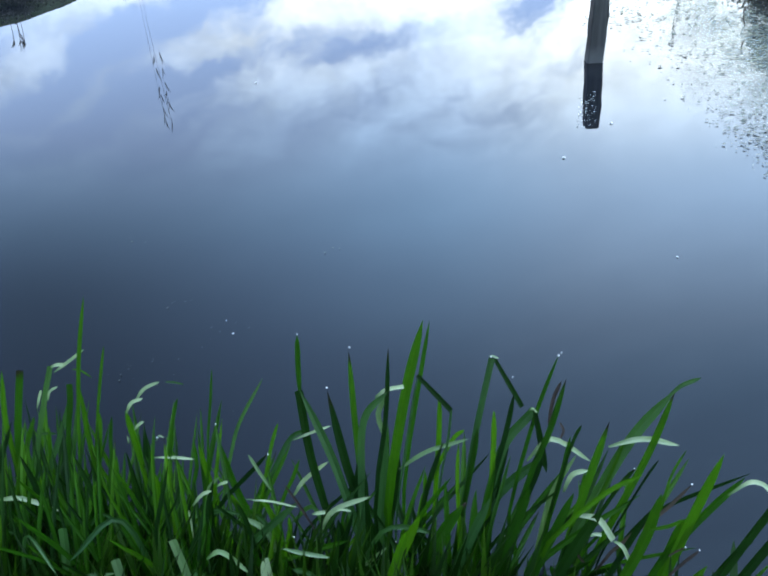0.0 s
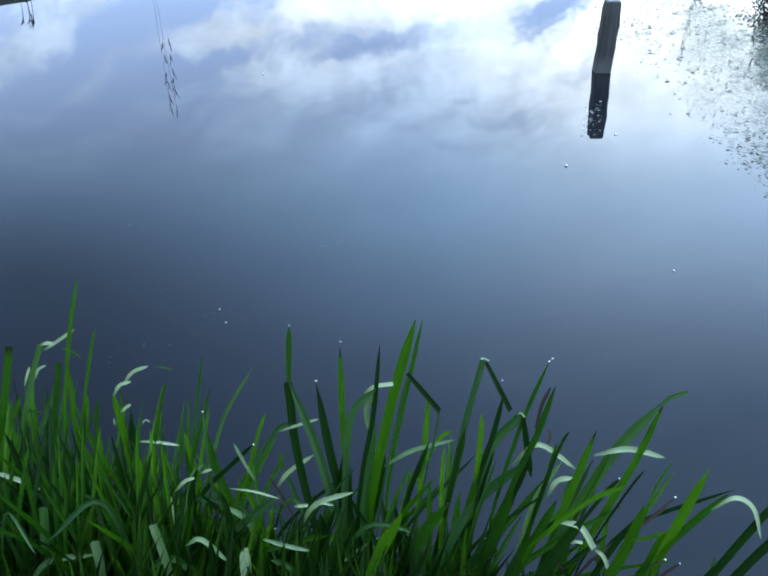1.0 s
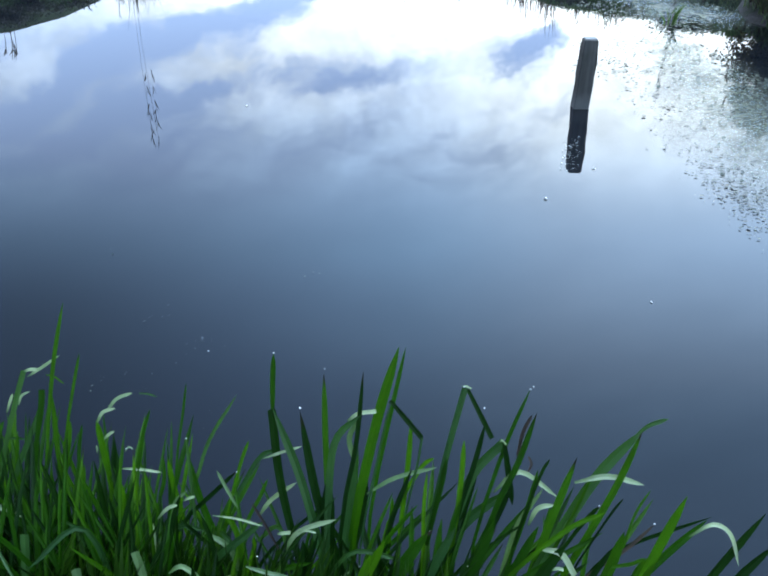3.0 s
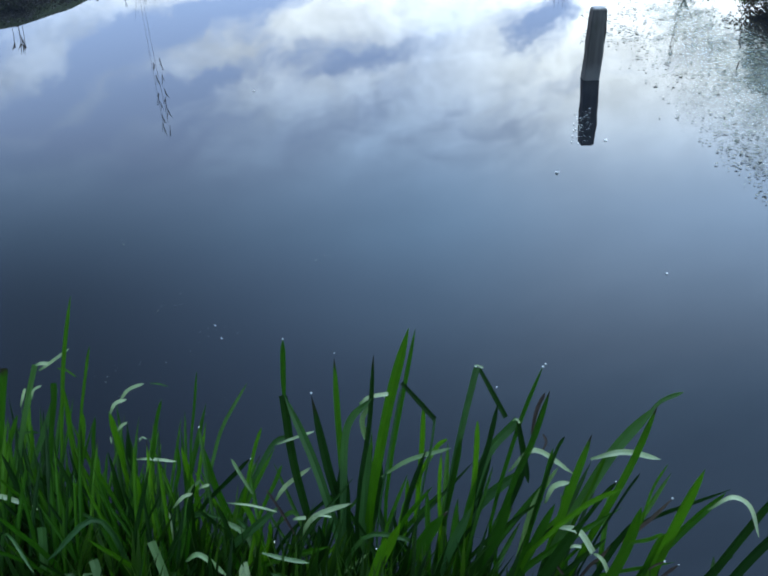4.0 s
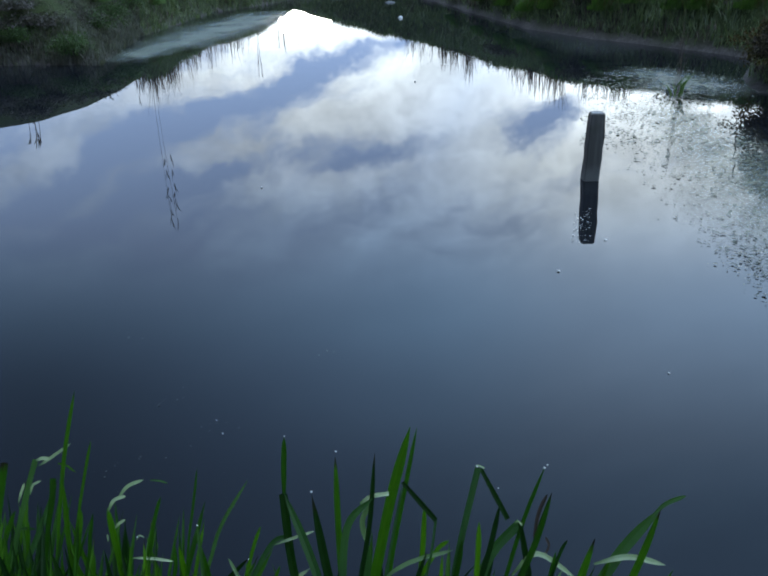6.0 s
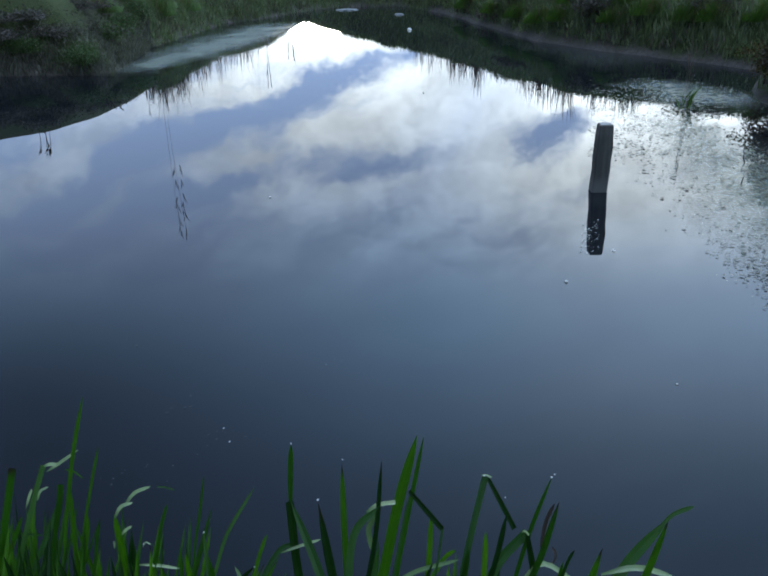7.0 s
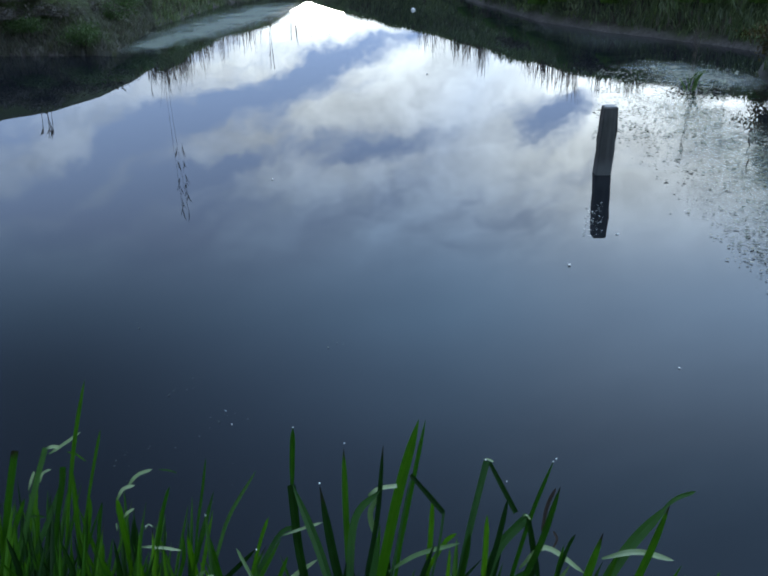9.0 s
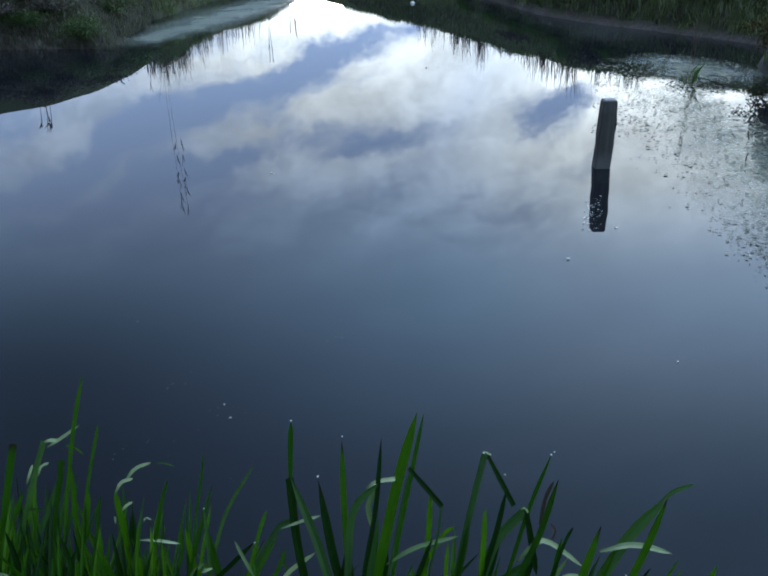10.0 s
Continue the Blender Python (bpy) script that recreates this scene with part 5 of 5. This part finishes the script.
def film(name, line, label, material, lift):
    """A sheet of film along a line of (x, y, half-width), closed at the middle and open at its edges."""
    verts, uvs, faces = [], [], []
    pts = [np.array(p) for p in line]
    rows = []
    for a, b in zip(pts, pts[1:]):
        rows += [a + (b - a) * k / 8 for k in range(8)]
    rows.append(pts[-1])
    for i, p in enumerate(rows):
        d = rows[min(i + 1, len(rows) - 1)][:2] - rows[max(i - 1, 0)][:2]
        d = np.array([-d[1], d[0]]) / np.hypot(*d)
        end = min(i, len(rows) - 1 - i) / 10
        for k in range(9):
            q = (k - 4) / 4
            verts.append((p[0] + d[0] * p[2] * q, p[1] + d[1] * p[2] * q, lift))
            uvs.append((min(1 - abs(q), end, 1), 0.5))
        if i:
            c = 9 * i
            faces += [(c - 9 + k, c - 8 + k, c + 1 + k, c + k) for k in range(8)]
    return stuff(name, mesh_of(name, verts, faces, material, uvs), label, "algae")


algae = film_material("algae_film", (0.11, 0.14, 0.105), (0.20, 0.235, 0.18), 16, 0.66)
thin_algae = film_material("thin_algae", (0.20, 0.22, 0.16), (0.30, 0.325, 0.24), 40, 0.34, 1.35)
corner_algae = film_material("corner_algae", (0.12, 0.145, 0.11), (0.19, 0.22, 0.17), 9, 0.58)
sparse_algae = film_material("sparse_algae", (0.08, 0.10, 0.085), (0.14, 0.16, 0.14), 9, 0.09)
film("algae_film", ((-3.15, 10.6, 0.3), (-3.2, 11.7, 0.55), (-2.85, 13.2, 1.0), (-2.5, 15.0, 1.2), (-2.1, 17.0, 1.2), (-1.7, 18.8, 0.9)), "grey-green algae film along the pond edge", algae, 0.004)
film("algae_film", ((2.6, 9.9, 0.35), (3.1, 9.3, 0.7), (3.3, 8.5, 0.9), (3.15, 7.4, 0.6)), "pale algae film in the corner of the pond", corner_algae, 0.0045)
film("algae_film", ((2.3, 14.0, 0.4), (2.75, 12.6, 0.7), (3.1, 11.4, 0.8), (3.2, 10.3, 0.6)), "thin scattered algae under the bank", sparse_algae, 0.0042)
film("algae_film", ((2.45, 8.3, 0.3), (2.6, 7.2, 0.6), (2.45, 5.8, 0.65), (2.35, 4.6, 0.8), (2.35, 3.6, 0.75), (2.15, 2.8, 0.5)), "broken pale algae among floating pondweed", thin_algae, 0.005)


def by_post(rng, n):
    y = rng.uniform(4.12, 4.62, n) - 0.12 * rng.beta(1, 2, n)
    return 0.263 * y + rng.uniform(-0.052, 0.045, n), y


flecks("pondweed", 70, by_post, (0.003, 0.011), scum_white, "pale bits floating before the post", "pondweed", 305, lift=0.006)
flecks("pondweed", 420, lambda rng, n: (rng.normal(1.84, 0.09, n), rng.normal(3.75, 0.25, n)), (0.005, 0.017), pondweed_dark, "dark clot of weed floating in the shallows", "pondweed", 306)
flecks("pondweed", 2300, weed_right, (0.005, 0.020), pondweed_grey, "grey-green flecks of pondweed lying on the water", "pondweed", 303, lift=0.007)
flecks("duckweed", 3200, weed_right, (0.003, 0.009), duckweed_green, "pale scattered duckweed film on the water", "duckweed", 302)
flecks("pondweed", 220, lambda rng, n: (rng.normal(3.25, 0.35, n), rng.normal(8.9, 0.45, n)), (0.006, 0.024), duckweed_green, "pale clots of weed in the dark corner", "pondweed", 307, lift=0.009)


def fluff(place, r, label="tiny white seed fluff floating on the water", seed=0, name="seed_fluff"):
    bm = bmesh.new()
    bmesh.ops.create_icosphere(bm, subdivisions=1, radius=r)
    rng = random.Random(seed)
    for v in bm.verts:
        v.co *= rng.uniform(0.6, 1.25)
        v.co.z *= 0.6
    me = bpy.data.meshes.new(name)
    bm.to_mesh(me)
    bm.free()
    me.materials.append(white_fluff)
    ob = new(name, me)
    ob.location = (place[0], place[1], place[2] + r * 0.4)
    return tagged(ob, label, "seed fluff", "floating fluff")


for i, (x, y, r) in enumerate(((0.864, 3.671, 0.009), (-0.723, 5.186, 0.008), (1.06, 2.668, 0.005), (-0.513, 2.334, 0.003), (-0.546, 2.416, 0.0025), (1.2, 4.089, 0.008), (0.459, 9.131, 0.012))):
    fluff((x, y, 0), r, seed=i)


def bits_near(cx, cy, spread):
    return lambda rng, n: (cx + rng.normal(0, spread, n), cy + rng.normal(0, spread, n))


for i, (cx, cy, n) in enumerate(((-0.74, 2.55, 9), (-0.53, 2.38, 9), (-0.22, 2.95, 4), (-0.85, 2.12, 10), (-0.69, 2.18, 7), (-0.47, 2.0, 5), (-1.0, 3.07, 4))):
    flecks("floating_bits", n, bits_near(cx, cy, 0.04), (0.002, 0.008), dull_bits, "small dull bits of weed floating on the water", "pondweed", 320 + i, lift=0.004)


def float_ball(place, r):
    """A lost white ball, half sunk."""
    bm = bmesh.new()
    bmesh.ops.create_uvsphere(bm, u_segments=20, v_segments=12, radius=r)
    for f in bm.faces:
        f.smooth = True
    me = bpy.data.meshes.new("ball")
    bm.to_mesh(me)
    bm.free()
    me.materials.append(ball_white)
    ob = new("ball", me)
    ob.location = (place[0], place[1], r * 0.05)
    tagged(ob, "small white ball floating on the dark water", "ball")


def scum(place, length, width, seed, label):
    """A pale ragged patch of foam, low on the water."""
    rng = random.Random(seed)
    bm = bmesh.new()
    rings = []
    for s, z in ((1.0, -0.01), (0.85, 0.015), (0.45, 0.028)):
        rings.append([bm.verts.new((s * length / 2 * math.cos(a) * rng.uniform(0.8, 1.1), s * width / 2 * math.sin(a) * rng.uniform(0.75, 1.1), z)) for a in [2 * math.pi * k / 18 for k in range(18)]])
    for r0, r1 in zip(rings, rings[1:]):
        for k in range(18):
            bm.faces.new((r0[k], r0[(k + 1) % 18], r1[(k + 1) % 18], r1[k]))
    bm.faces.new(rings[-1])
    me = bpy.data.meshes.new("foam_patch")
    bm.to_mesh(me)
    bm.free()
    me.materials.append(foam_white)
    ob = new("foam_patch", me)
    ob.location = (*place, 0.004)
    tagged(ob, label, "foam", "foam patches")


float_ball((0.549, 16.22), 0.04)
scum((-0.79, 21.5), 0.6, 0.5, 1, "long pale patch of foam on the far water")
scum((0.43, 19.8), 0.24, 0.22, 2, "small pale patch of foam on the far water")


def twig(place, tall, lean, seed):
    """A dead twig standing out of the shallow water."""
    rng = random.Random(seed)
    verts, faces = [], []
    for i in range(6):
        t = i / 5
        c = Vector((lean * t * t, 0.01 * rng.uniform(-1, 1), -0.1 + (tall + 0.1) * t))
        r = 0.009 * (1.1 - 0.7 * t)
        verts += [c + Vector((r * math.cos(1.571 * k), r * math.sin(1.571 * k), 0)) for k in range(4)]
        if i:
            b = 4 * i - 4
            faces += [(b + k, b + (k + 1) % 4, b + 4 + (k + 1) % 4, b + 4 + k) for k in range(4)]
    ob = new("twig", mesh_of("twig", verts, faces, twig_bark))
    ob.location = (*place, 0)
    tagged(ob, "dead dark twig standing in the weedy shallows", "twig", "twigs")


twig((2.36, 5.35), 0.05, 0.02, 1)
twig((2.62, 5.9), 0.06, -0.02, 2)
twig((2.75, 6.3), 0.04, 0.03, 4)
